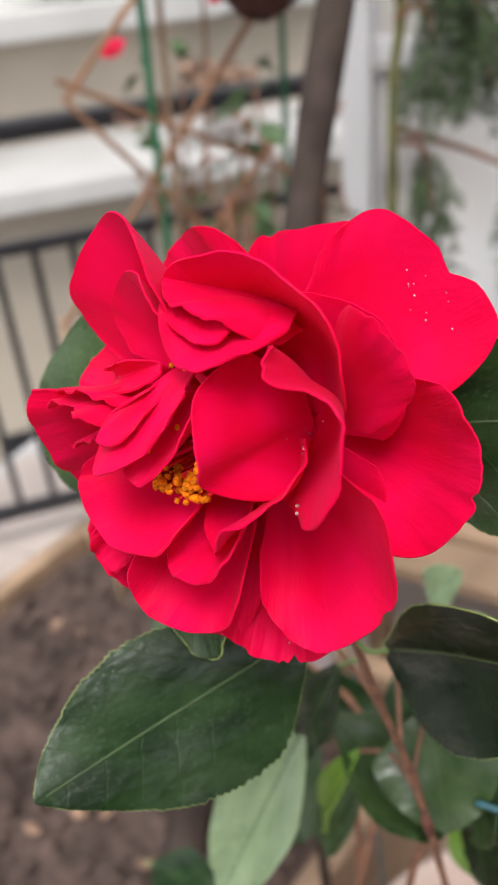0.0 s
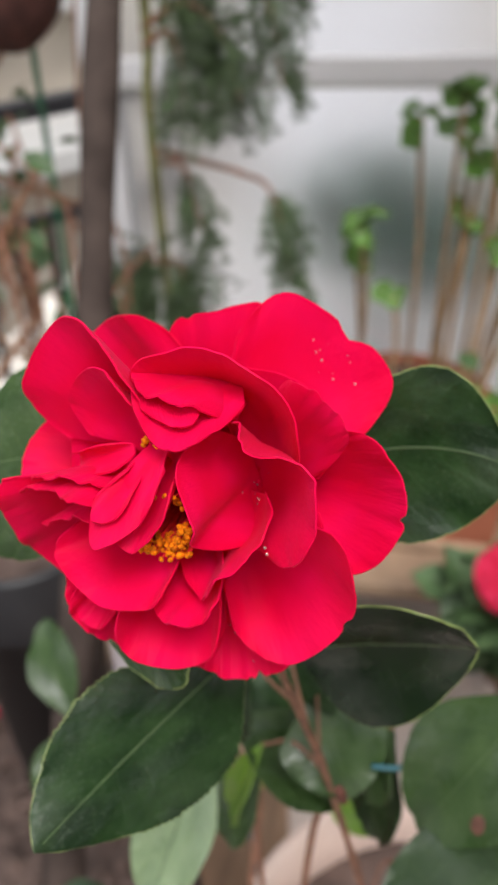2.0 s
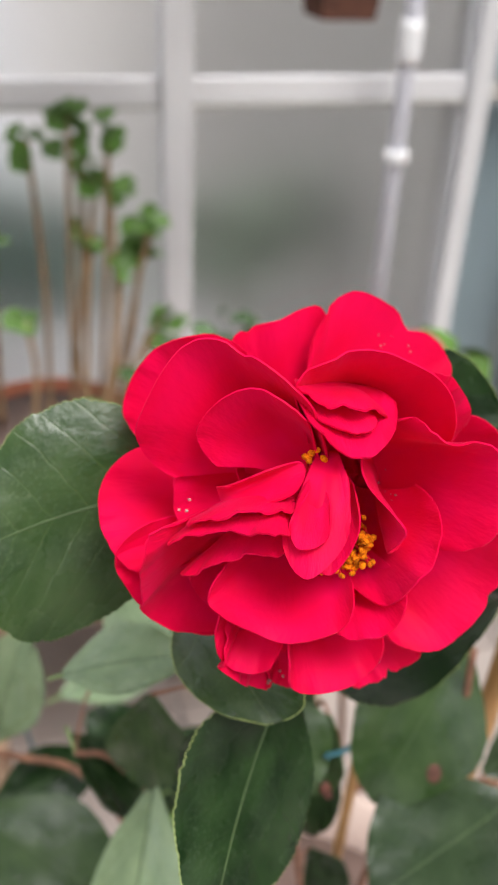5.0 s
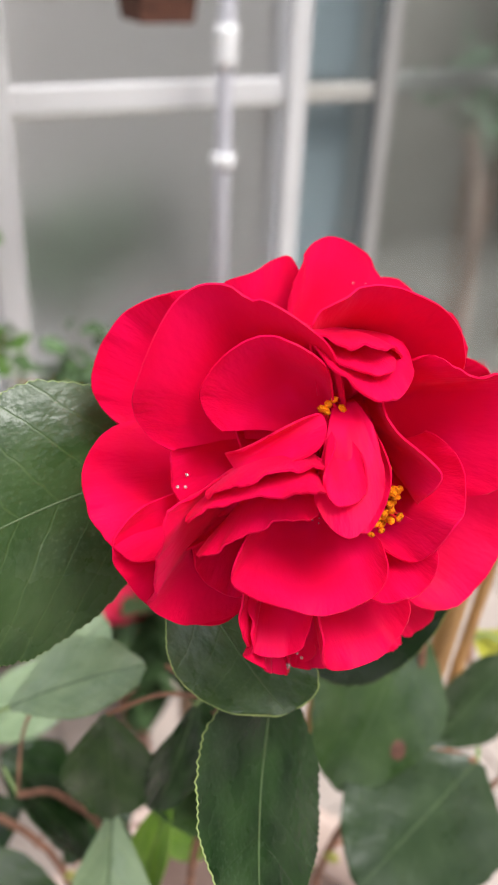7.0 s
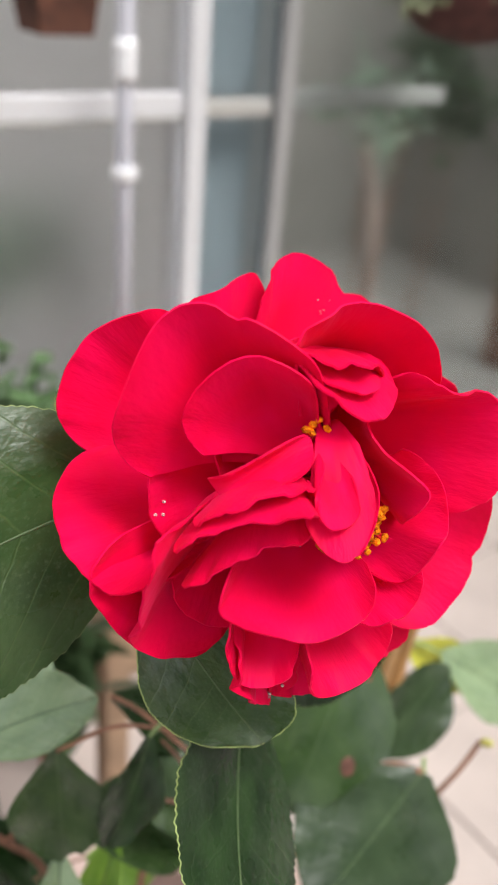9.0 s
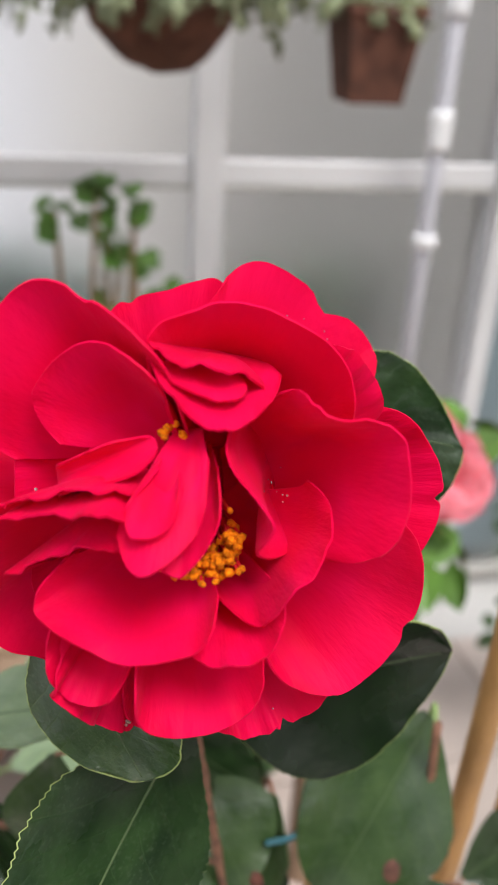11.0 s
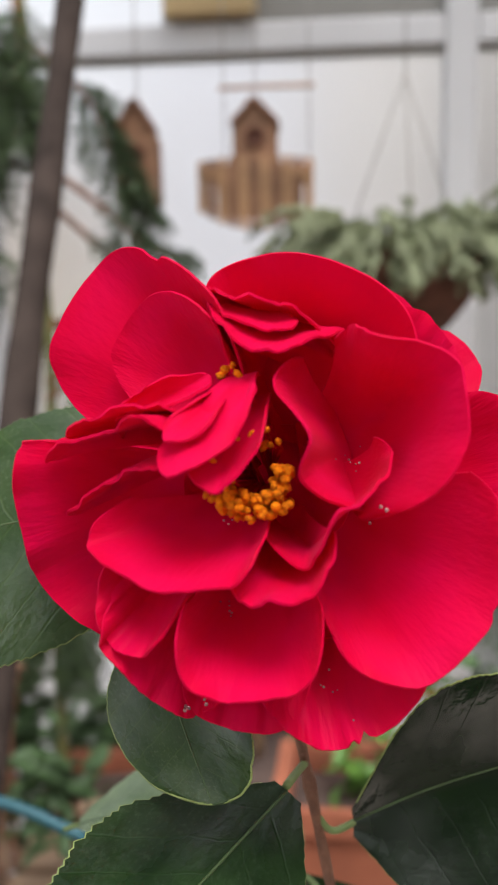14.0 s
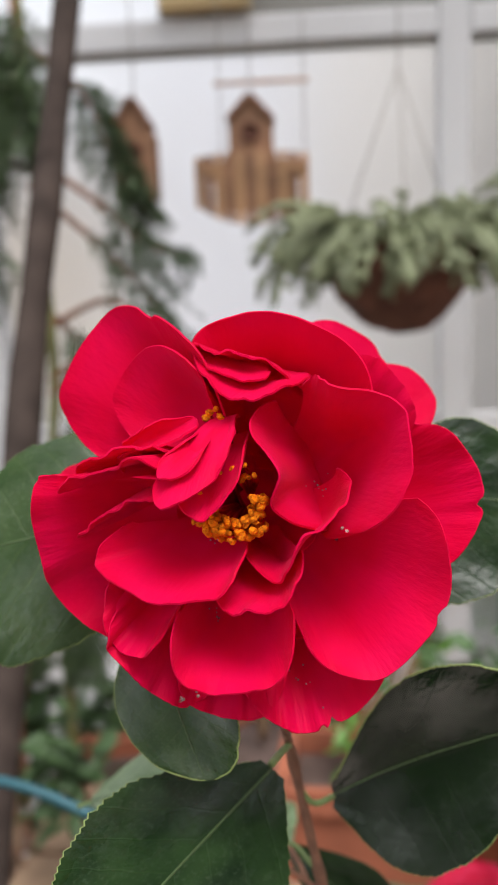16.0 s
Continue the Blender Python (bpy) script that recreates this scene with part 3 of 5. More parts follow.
petal((-2.5, 13.5, 1), (-9, 9, 9), (-13, 1, 14.5), (-8.5, -2.6, 17), (-2.3, 4, 15.2), (-1, 11, 11), cup=0.5, foot=4, ripple=0.3)
petal((-4, 16.5, 3), (-10, 12, 10), (-17, 4, 13.5), (-14.5, -1, 20.5), (-6, 4.3, 18), (-3, 12.5, 13), cup=-2.2, foot=4, ripple=0.3)
petal((-7, 14, 4), (-11, 12, 12), (-16, 8, 15), (-15.5, 4.3, 18.5), (-10.5, 5.5, 19), (-8, 10, 16.5), cup=-0.6, foot=2.5, ripple=0.25, nu=28, nv=18)

# stamens: a ragged ring of filaments tipped with pollen
rng = random.Random(5)
for k in range(165):
    a = rng.uniform(0, 2 * math.pi)
    if rng.random() < 0.85:
        a = rng.uniform(-2.6, -0.1)
    r = rng.uniform(4.6, 8.6) if a < -0.7 else rng.uniform(3.5, 6.2)
    tipv = Vector((-3.3 + r * math.cos(a), 1.5 + r * math.sin(a), rng.uniform(6.0, 12.0)))
    if k > 159:
        tipv = Vector((rng.uniform(-9, -5.5), rng.uniform(15.8, 18), rng.uniform(3, 6)))
    base_v = Vector((-2 + 2 * math.cos(a), 1 + 2 * math.sin(a), -8))
    midv = base_v.lerp(tipv, 0.55) + Vector((math.cos(a), math.sin(a), 0)) * 1.2
    mesh_part("filament", *tube([base_v * 0.001, midv * 0.001, tipv * 0.001], [0.00035, 0.0003, 0.00025], 5), FILAMENT, bloom)
    bm = bmesh.new()
    bmesh.ops.create_icosphere(bm, subdivisions=1, radius=rng.uniform(0.0005, 0.00085))
    q = Euler((rng.uniform(0, 3), rng.uniform(0, 3), rng.uniform(0, 3))).to_matrix()
    st = rng.uniform(1.1, 1.7)
    vs = [q @ Vector((v.co.x * rng.uniform(0.8, 1.2), v.co.y, v.co.z * st)) + tipv * 0.001 for v in bm.verts]
    fs = [tuple(v.index for v in f.verts) for f in bm.faces]
    bm.free()
    mesh_part("anther", vs, fs, ANTHER, bloom)

# twig
twig = curve_points([mm(-2, -4, -26), mm(-1, -28, -41), mm(5, -60, -53), mm(12, -98, -70), mm(22, -150, -95), mm(40, -250, -130), mm(70, -420, -190), mm(80, -560, -230)], 42)
stem = mesh_part("twig", *tube(twig, [0.0010 + 0.0006 * i / len(twig) + (0.0005 if i % 6 == 3 else 0.0001 * math.sin(i * 2.1)) for i in range(len(twig))], 10), BARK, plant, "reddish-brown knobbly twig")


def leaf_surface(base, tip, width, mid, left, right, mat, stalk=None, rim=False, stalk_mat=None, **k):
    k.setdefault("peak", 0.47)
    k.setdefault("foot", 0.12)
    k.setdefault("tip_power", 1.75)
    k.setdefault("tip_root", 0.85)
    k.setdefault("ripple", 0.8)
    v, f, uv = blade(base, mid, tip, left, right, **k)
    ob = mesh_part("leaf", v, f, mat, plant, uvs=uv, thick=0.0005)
    B, T = Vector(base), Vector(tip)
    n = (Vector(right) - Vector(left)).cross(T - B).normalized()
    if n.z < 0:
        n = -n
    nu_, nv_ = k.get("nu", 34), k.get("nv", 30)
    step = max(1, nv_ // 22)
    pts = [Vector(v[q * (nu_ + 1) + nu_ // 2]) + n * 0.00022 for q in range(0, nv_ - step, step)]
    ln = (T - B).length
    mesh_part("midrib", *tube(pts, [ln * 0.0000038 * (1 - 0.8 * i / len(pts)) + 0.0001 for i in range(len(pts))], 6), VEIN, ob, "pale green midrib")
    if rim:
        line = [v[j * (nu_ + 1)] for j in range(2, nv_ + 1)] + [v[j * (nu_ + 1) + nu_] for j in range(nv_ - 1, 1, -1)]
        mesh_part("leaf_margin", *tube(line, 0.00022, 5, False), MARGIN, ob, "thin yellow-green toothed margin")
    if stalk:
        mesh_part("leaf_stalk", *tube(curve_points([Vector(p) * 0.001 for p in stalk], 8), ln * 0.000007 + 0.0004, 7), stalk_mat or STALK, ob)
    return ob


# the five leaves round the bloom
leaf_surface((1, -61, -36), (-36, -85, 18.5), 42, (-17, -73.5, -14), (-34, -61, -13), (0.5, -91, -19), LEAF_DARK, ((5, -60, -53), (3, -60, -45), (1, -60, -36)), peak=0.44, foot=0.15, tip_power=1.75, saw=0.05, rim=True, nu=40, nv=92, seed=3, ripple=0.8, fold=1.5)
leaf_surface((-8, -4, -38), (-77, -14, -36), 50, (-48, -6, -37), (-50, 18, -46), (-55, -36, -32), LEAF_MID, ((-1, -28, -41), (-4, -14, -42), (-8, -4, -38)), saw=0.03, rim=True, nu=40, nv=92, seed=5, ripple=1.0, peak=0.5, tip_power=2.0, tip_root=0.7)
leaf_surface((16, -75, -62), (66, -50, -36), 45, (40, -61, -49), (42, -87, -56), (37, -35, -38), LEAF_GLOSS, ((7, -72, -58), (11, -77, -61), (17, -75, -62)), saw=0.02, rim=True, nu=40, nv=92, seed=8, ripple=0.8, fold=8.0, peak=0.5, tip_power=2.0, tip_root=0.7)
leaf_surface((6, -14, -42), (70, -3, -45), 42, (40, -1, -47), (50, -24, -42), (46, 20, -50), LEAF_DARK, ((-1, -28, -41), (2, -20, -43), (6, -14, -42)), saw=0.02, rim=True, nu=40, nv=92, seed=9, ripple=1.0, peak=0.5, tip_power=2.0, tip_root=0.7)
leaf_surface((-26, -20, -28), (-10.5, -56, -12), 28, (-18, -42, -17), (-30.5, -45, -23), (-5, -41, -13), LEAF_MID, ((-1, -28, -41), (-14, -22, -34), (-26, -22, -26)), saw=0.02, rim=True, nu=40, nv=92, seed=11, ripple=0.8, curl=-2.0, peak=0.5, tip_power=2.2, tip_root=0.6)

# side twigs of the shrub
SIDE_TWIGS = (
    (((-30, -420, -185), (-26, -330, -195), (-25, -270, -213), (-46, -243, -236), (-72, -232, -242), (-90, -224, -240), (-98, -212, -200), (-102, -203, -172)), 0.0019),
    (((-10, -420, -180), (-16, -220, -150), (-36, -160, -135), (-52, -148, -132)), 0.0014),
    (((70, -420, -190), (85, -260, -150), (100, -180, -100), (111, -172, -80)), 0.0018),
    (((85, -260, -150), (92, -160, -100), (90, -103, -85)), 0.0014),
    (((90, -230, -125), (118, -215, -100), (138, -196, -90), (152, -181, -86)), 0.0012),
    (((85, -260, -150), (130, -262, -160), (172, -225, -158), (184, -182, -162)), 0.0013),
    (((0, -420, -185), (10, -260, -150), (20, -200, -140), (45, -154, -130)), 0.0017),
)
side_points = []
for ctrl, rad in SIDE_TWIGS:
    pts = curve_points([mm(*c) for c in ctrl], 20)
    mesh_part("twig", *tube(pts, rad, 8), BARK, plant)
    side_points += [Vector([c[q] + (d[q] - c[q]) * k / 10 for q in range(3)]) for c, d in zip(ctrl, ctrl[1:]) for k in range(11)]

# leaves further down the shrub: base, tip, the way the face looks, width
LOWER = [
    ((-85, -196, -213), (-65, -121, -185), (-0.32, 0.1, 0.94), 36),
    ((-55, -88, -95), (-16, -84, -86), (-0.03, 0.8, 0.6), 24),
    ((-27, -102, -95), (-28, -145, -100), (-0.43, -0.1, 0.9), 30),
    ((-98, -215, -190), (-38, -251, -150), (0.02, 0.75, 0.66), 56),
    ((-20, -285, -236), (26, -250, -260), (0.1, 0.6, 0.8), 38),
    ((-53, -146, -140), (-31, -185, -130), (0.72, 0.52, 0.47), 27),
    ((-11, -196, -150), (-25, -241, -140), (-0.62, 0.35, 0.7), 30),
    ((44, -138, -110), (36, -181, -120), (-0.67, -0.06, 0.74), 29),
    ((51, -244, -150), (63, -283, -150), (0.2, 0.06, 0.98), 25),
    ((94, -108, -98), (58, -174, -98), (-0.42, 0.34, 0.84), 50),
    ((111, -172, -80), (44, -185, -65), (-0.13, 0.95, 0.29), 62),
    ((45, -154, -130), (40, -217, -135), (-0.75, 0.0, 0.67), 40),
    ((-8, -268, -262), (-36, -232, -272), (0.1, 0.6, 0.8), 38),
    ((-49, -239, -301), (23, -215, -298), (0.05, 0.75, 0.66), 40),
    ((3, -110, -120), (43, -148, -125), (0.29, 0.18, 0.94), 24),
    ((197, -188, -150), (256, -241, -140), (0.12, 0.31, 0.94), 43),
    ((-26, -153, -110), (-48, -230, -90), (-0.17, 0.3, 0.94), 35),
    ((-19, -152, -120), (27, -191, -125), (0.61, 0.66, 0.44), 38),
    ((-4, -99, -80), (-17, -140, -90), (-0.26, -0.15, 0.95), 19),
    ((-4, -154, -110), (-18, -207, -120), (-0.79, 0.11, 0.6), 16),
    ((-155, -374, -200), (-99, -364, -190), (-0.23, 0.88, 0.42), 33),
    ((15, -247, -200), (42, -269, -190), (0.3, 0.68, 0.66), 27),
    ((16, -133, -120), (32, -165, -100), (0.04, 0.54, 0.84), 42),
    ((-91, -253, -239), (-35, -252, -253), (-0.05, 0.6, 0.8), 37),
    ((-8, -141, -200), (4, -123, -200), (-0.35, 0.23, 0.91), 18),
    ((-36, -116, -140), (-10, -97, -140), (-0.41, 0.57, 0.71), 28),
    ((184, -182, -162), (229, -224, -158), (-0.3, 0.3, 0.9), 30),
    ((129, -205, -130), (180, -178, -130), (0.05, 0.3, 0.95), 42),
    ((-112, -206, -171), (-139, -173, -205), (-0.1, 0.6, 0.8), 27),
    ((-108, -207, -165), (-117, -225, -135), (-0.2, 0.4, 0.9), 20),
]
LEAF_KINDS = (LEAF_SHEEN, LEAF_SHEEN, LEAF_MID, LEAF_MID, LEAF_DARK, LEAF_DARK, LEAF_MID, LEAF_MID, LEAF_DARK, LEAF_MID, LEAF_DEEP, LEAF_DARK, LEAF_DARK, LEAF_SHEEN,
              LEAF_DARK, LEAF_SHEEN, LEAF_SHEEN, LEAF_MID, LEAF_DARK, LEAF_LIME, LEAF_DARK, LEAF_LIME, LEAF_MID, LEAF_DARK, LEAF_SHEEN, LEAF_SHEEN, LEAF_YELLOW, LEAF_DEEP, LEAF_MID, LEAF_MID)
for k, (b, t, n, w) in enumerate(LOWER):
    b, t, n = Vector(b), Vector(t), Vector(n)
    side = (t - b).cross(n).normalized()
    mid = b.lerp(t, 0.48) + n * (2.5 + 2.0 * math.sin(k * 2.3))
    lf = mid - side * w * 0.5 - n * (-1.5)
    rt = mid + side * w * 0.5 - n * (-1.5)
    near = min([p * 1000 for p in twig] + side_points, key=lambda p: (p - b).length)
    bend = b.lerp(near, 0.45) + Vector((0, 3, -2)) - (t - b).normalized() * 3
    far = (near - b).length
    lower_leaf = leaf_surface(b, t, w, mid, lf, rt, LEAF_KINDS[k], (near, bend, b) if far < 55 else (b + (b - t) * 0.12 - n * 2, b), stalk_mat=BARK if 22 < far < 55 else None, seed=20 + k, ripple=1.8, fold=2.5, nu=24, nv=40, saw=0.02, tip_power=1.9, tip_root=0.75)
    if k == 9:
        spotted = lower_leaf

v, f = lathe([(0.001, 0.5), (1.6, 0.55), (3.2, 0.4), (3.7, 0)], 20)
spot_at = spotted.data.vertices[22 * 25 + 7]
spot_q = spot_at.normal.to_track_quat("Z", "Y").to_matrix()
spot_s = 1 if spot_at.normal.z > 0 else -1
mesh_part("leaf_spot", [spot_at.co + spot_q @ Vector((q[0] * 1.2, q[1] * 0.9, q[2] * spot_s)) * 0.001 for q in v], f, material("brown_leaf_spot", (0.11, 0.045, 0.03), 0.75, 0.5, 300), spotted, "round brown blight spot")

# buds on the side twigs: foot, way they point, size
BUDS = (
    ((-102, -203, -172), (-0.9, 0.5, 0.2), 4.2, BUD), ((-101, -204, -171), (0.4, 0.7, 0.5), 4.0, BUD), ((-103, -206, -170), (-0.3, -0.5, 0.8), 4.4, BUD),
    ((-102, -204, -172), (0.3, -0.9, 0.3), 4.4, BLUSH), ((-104, -203, -173), (-1.0, 0.1, -0.2), 3.8, BLUSH), ((-90, -226, -238), (0.2, -0.8, 0.5), 3.2, BUD),
    ((-25, -270, -212), (0.3, 0.7, 0.6), 3.4, BUD), ((84, -262, -150), (0.1, 0.3, 0.9), 4.0, BUD), ((152, -181, -86), (0, 0.3, 0.9), 3.0, BUD),
)
for at, way, r, mat in BUDS:
    v, f = lathe([(0, 0), (0.55 * r, 0.4 * r), (0.7 * r, 1.0 * r), (0.45 * r, 1.9 * r), (0, 2.5 * r)], 10)
    turn = Vector(way).to_track_quat("Z", "Y").to_matrix()
    mesh_part("bud", [(turn @ Vector(q) + Vector(at)) * 0.001 for q in v], f, mat, plant, "swelling yellow-green bud" if mat is BUD else "yellowish bud with a pink tip")

# a dead brown bud scale on the twig
c = Vector((28.9, -141.9, -76.9))
v, f, uv = blade(c + Vector((0, 3, 0)), c + Vector((0.6, -0.5, 1.2)), c + Vector((2, -5, 0)), c + Vector((-1.4, -0.6, 0)), c + Vector((2.4, 0, 0)), nu=12, nv=14, ripple=0.7, seed=402, tip_power=1.4)
mesh_part("dead_bud", v, f, material("dead_bud_brown", (0.11, 0.035, 0.022), 0.8, 0.4, 300), plant, "small dead reddish-brown bud", uvs=uv, thick=0.0006)

# ---- dew on the bloom ----
dew = []
rng = random.Random(11)
skin = [ob for ob in bpy.data.objects if ob.type == "MESH" and ob.name.split(".")[0] == "petal"]
skin_v, skin_f = [], []
for ob in skin:
    k = len(skin_v)
    skin_v += [v.co.copy() for v in ob.data.vertices]
    skin_f += [tuple(k + q for q in f.vertices) for f in ob.data.polygons]
surface = mathutils.bvhtree.BVHTree.FromPolygons(skin_v, skin_f)
DEW = ((28, 25, -31, 5, 7), (24, 30, -31, 3, 5), (14, 2.4, 0, 3, 8), (-8, -21, 15, 5, 6), (9, -36, -1, 4, 7), (-15, -38, 1, 1, 3), (-11, -37, 1, 1, 2), (-30, 1.6, -15, 2, 3), (-7, -6, 10, 4, 5), (17, -7, 8, 2, 3))
for x, y, z, spread, count in DEW:
    for _ in range(count):
        r = rng.choice((0.12, 0.15, 0.18, 0.24)) if count > 3 else 0.36
        bm = bmesh.new()
        bmesh.ops.create_uvsphere(bm, u_segments=10, v_segments=6, radius=r * 0.001)
        c = mm(x + rng.gauss(0, spread * 0.5), y + rng.gauss(0, spread * 0.5), z + 1.2)
        hit = surface.ray_cast(Vector((c.x, c.y, 0.001 * z + 0.009)), Vector((0, 0, -1)))
        if hit[0] is None:
            bm.free()
            continue
        c = hit[0] + hit[1] * ((0.0002 + r * 0.0006) * (1 if hit[1].z > 0 else -1))
        dew.append(([v.co + c for v in bm.verts], [tuple(v.index for v in f.verts) for f in bm.faces]))
        bm.free()
drops = mesh_part("water_drops", *join(*dew), WATER)
drops.matrix_world = BLOOM
tagged(drops, "tiny dew drops on the red petals, part white to read as glints", "water drops", kind="stuff")

# ---- floor, soil bed, window wall, railing ----
FLOOR = -0.27
floor = tagged(part("floor", box((-1.6, -2.5, FLOOR - 0.12), (2.6, 1.66, FLOOR - 0.006)), CONCRETE), "pale tiled terrace floor", "floor", kind="structure")
tile_mesh = None
for i in range(11):
    for j in range(11):
        x, y = -1.4 + i * 0.333, -2.1 + j * 0.333
        if tile_mesh is None:
            bm = box((-0.164, -0.164, -0.006), (0.164, 0.164, 0.004), 0.002)
            tile_mesh = bpy.data.meshes.new("tile")
            bm.to_mesh(tile_mesh)
            bm.free()
            tile_mesh.materials.append(TILE)
        ob = new("tile", tile_mesh)
        ob.location = (x, y, FLOOR)
        ob.parent = floor

WALL_Y = 1.6


def bar(name, lo, hi, mat, parent, bevel=0.004, label=""):
    return part(name, box(lo, hi, bevel), mat, parent, label)


window = tagged(empty("window_1", Matrix.Translation((0.2, WALL_Y, FLOOR))), "white metal-framed wall of frosted glass panes", "window", kind="structure")
O = Vector((0.2, WALL_Y, FLOOR))


def wbar(name, x0, x1, z0, z1, depth=0.03, mat=WHITE, y=0.0, label=""):
    return bar(name, (x0 - O.x, -depth + y, z0 - O.z), (x1 - O.x, depth + y, z1 - O.z), mat, window, 0.005, label)


def wpane(x0, x1, z0, z1, mat=FROSTED, label=""):
    ob = bar("pane", (x0 - O.x, -0.003, z0 - O.z), (x1 - O.x, 0.003, z1 - O.z), mat, window, 0.0, label)
    ob.visible_shadow = False
    return ob


# the mullion at 1.03 is coloured grey to imitate dimming at the glass
for x, w, mt in ((-0.66, 0.06, WHITE), (0.21, 0.056, WHITE), (0.81, 0.042, WHITE), (1.03, 0.036, material("glass_dimmed_frame_grey", (0.32, 0.315, 0.31), 0.6, 0.06, 4)), (2.46, 0.06, GREYP)):
    wbar("mullion", x - w / 2, x + w / 2, FLOOR, 2.3, 0.032, mt)
for a, b in ((-0.63, 0.182), (0.238, 0.789)):
    wbar("rail", a, b, 0.69, 0.735, 0.012)
    wbar("rail", a, b, 1.40, 1.45, 0.03)
    wbar("rail", a, b, FLOOR, FLOOR + 0.07, 0.012)
    wbar("rail", a, b, 2.24, 2.3, 0.026)
    # slim glazing beads along the bays
    for z in (0.686, 1.396):
        wbar("glazing_bead", a, b, z - 0.004, z + 0.004, 0.018, GREYP)
for a, b in ((0.831, 1.009), (1.051, 2.43)):
    for z in (1.43, FLOOR + 0.03, 2.27):
        wbar("rail", a, b, z - 0.018, z + 0.018, 0.01, GREYP)
wbar("rail", 0.831, 1.009, 0.682, 0.718, 0.01, GREYP)
# short grey bar modelled in place of a rail's reflection in the clear pane
wbar("rail", 1.02, 1.62, 0.68, 0.72, 0.012, GREYP, 0.09)
wpane(-0.63, 0.182, 0.735, 1.40)
wpane(-0.63, 0.182, FLOOR + 0.07, 0.69)
wpane(0.238, 0.789, 0.735, 1.40)
wpane(0.238, 0.789, FLOOR + 0.07, 0.69)
wpane(0.831, 1.009, 0.72, 1.40, BLUISH)
wpane(0.831, 1.009, FLOOR + 0.07, 0.68, BLUISH)
# added pale backing keeps the bluish panes from showing the dark room
for z0, z1 in ((FLOOR + 0.07, 0.68), (0.72, 1.40)):
    wbar("blind", 0.835, 1.005, z0, z1, 0.004, material("pale_blue_grey_backing", (0.33, 0.35, 0.353), 0.7, 0.08, 5), 0.05, "pale blue-grey blind")
wpane(1.051, 2.43, FLOOR + 0.07, 1.40, CLEAR)
wpane(-0.63, -0.31, 1.45, 2.24)
wbar("panel", -0.31, 0.182, 1.45, 2.24, 0.008, PANEL)
for a, b in ((0.238, 0.789), (0.831, 1.009), (1.051, 2.43)):
    wbar("panel", a, b, 1.45, 2.24, 0.008, PANEL)

# behind the clear panes: a dim room, left without a ceiling so light gets in
room = tagged(empty("wall_inner_room", Matrix.Translation((1.4, 2.6, FLOOR))), "dim room behind the clear panes, greyed for reflections on the glass", "wall", kind="structure")
part("pillar", box((0.88, -0.80, 0), (1.0, -0.70, 0.80), 0.01), ROOFWOOD, room, "low brown wooden post")
part("back_wall", box((-0.62, 0.5, 0), (1.6, 0.6, 2.6)), ROOM_GREYED, room)
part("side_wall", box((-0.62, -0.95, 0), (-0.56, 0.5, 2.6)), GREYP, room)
part("side_wall", box((1.5, -0.95, 0), (1.6, 0.5, 2.6)), ROOM_GREYED, room)
part("room_floor", box((-0.62, -0.95, -0.05), (1.6, 0.6, 0)), ROOM_GREYED, room)

# unseen walls, added; their height holds back sky light from the front and right
wall_right = tagged(part("wall_right", box((2.5, -2.5, FLOOR), (2.62, 1.66, 2.6)), PLASTER), "unseen plain side wall added to limit the light", "wall", kind="structure")
wall_back = tagged(part("wall_back", box((-1.0, -2.62, FLOOR), (2.62, -2.5, 2.6)), PLASTER), "unseen plain wall added behind the view to limit the light", "wall", kind="structure")

# behind the frosted panes: added walls, and shrubs close to the glass
# two unseen walls, light and grey, set how bright the panes look
tagged(part("wall_yard", box((-0.75, 3.4, FLOOR), (-0.02, 3.5, 2.0)), YARDWHITE), "added pale wall that brightens the left of the frosted panes", "wall", kind="structure")
tagged(part("wall_yard_grey", box((-0.02, 3.3, FLOOR), (1.0, 3.5, 2.4)), YARD), "added grey wall that dims the right of the frosted panes", "wall", kind="structure")


tagged(part("ground_yard", box((-1.0, 1.66, FLOOR - 0.12), (1.02, 3.6, FLOOR - 0.002)), CONCRETE), "plain concrete yard beyond the frosted panes", "ground", kind="structure")
tagged(part("wall_below", box((-1.55, -2.6, -4.0), (2.6, 3.55, FLOOR - 0.125)), PLASTER), "plain plaster walls under the terrace", "wall", kind="structure")


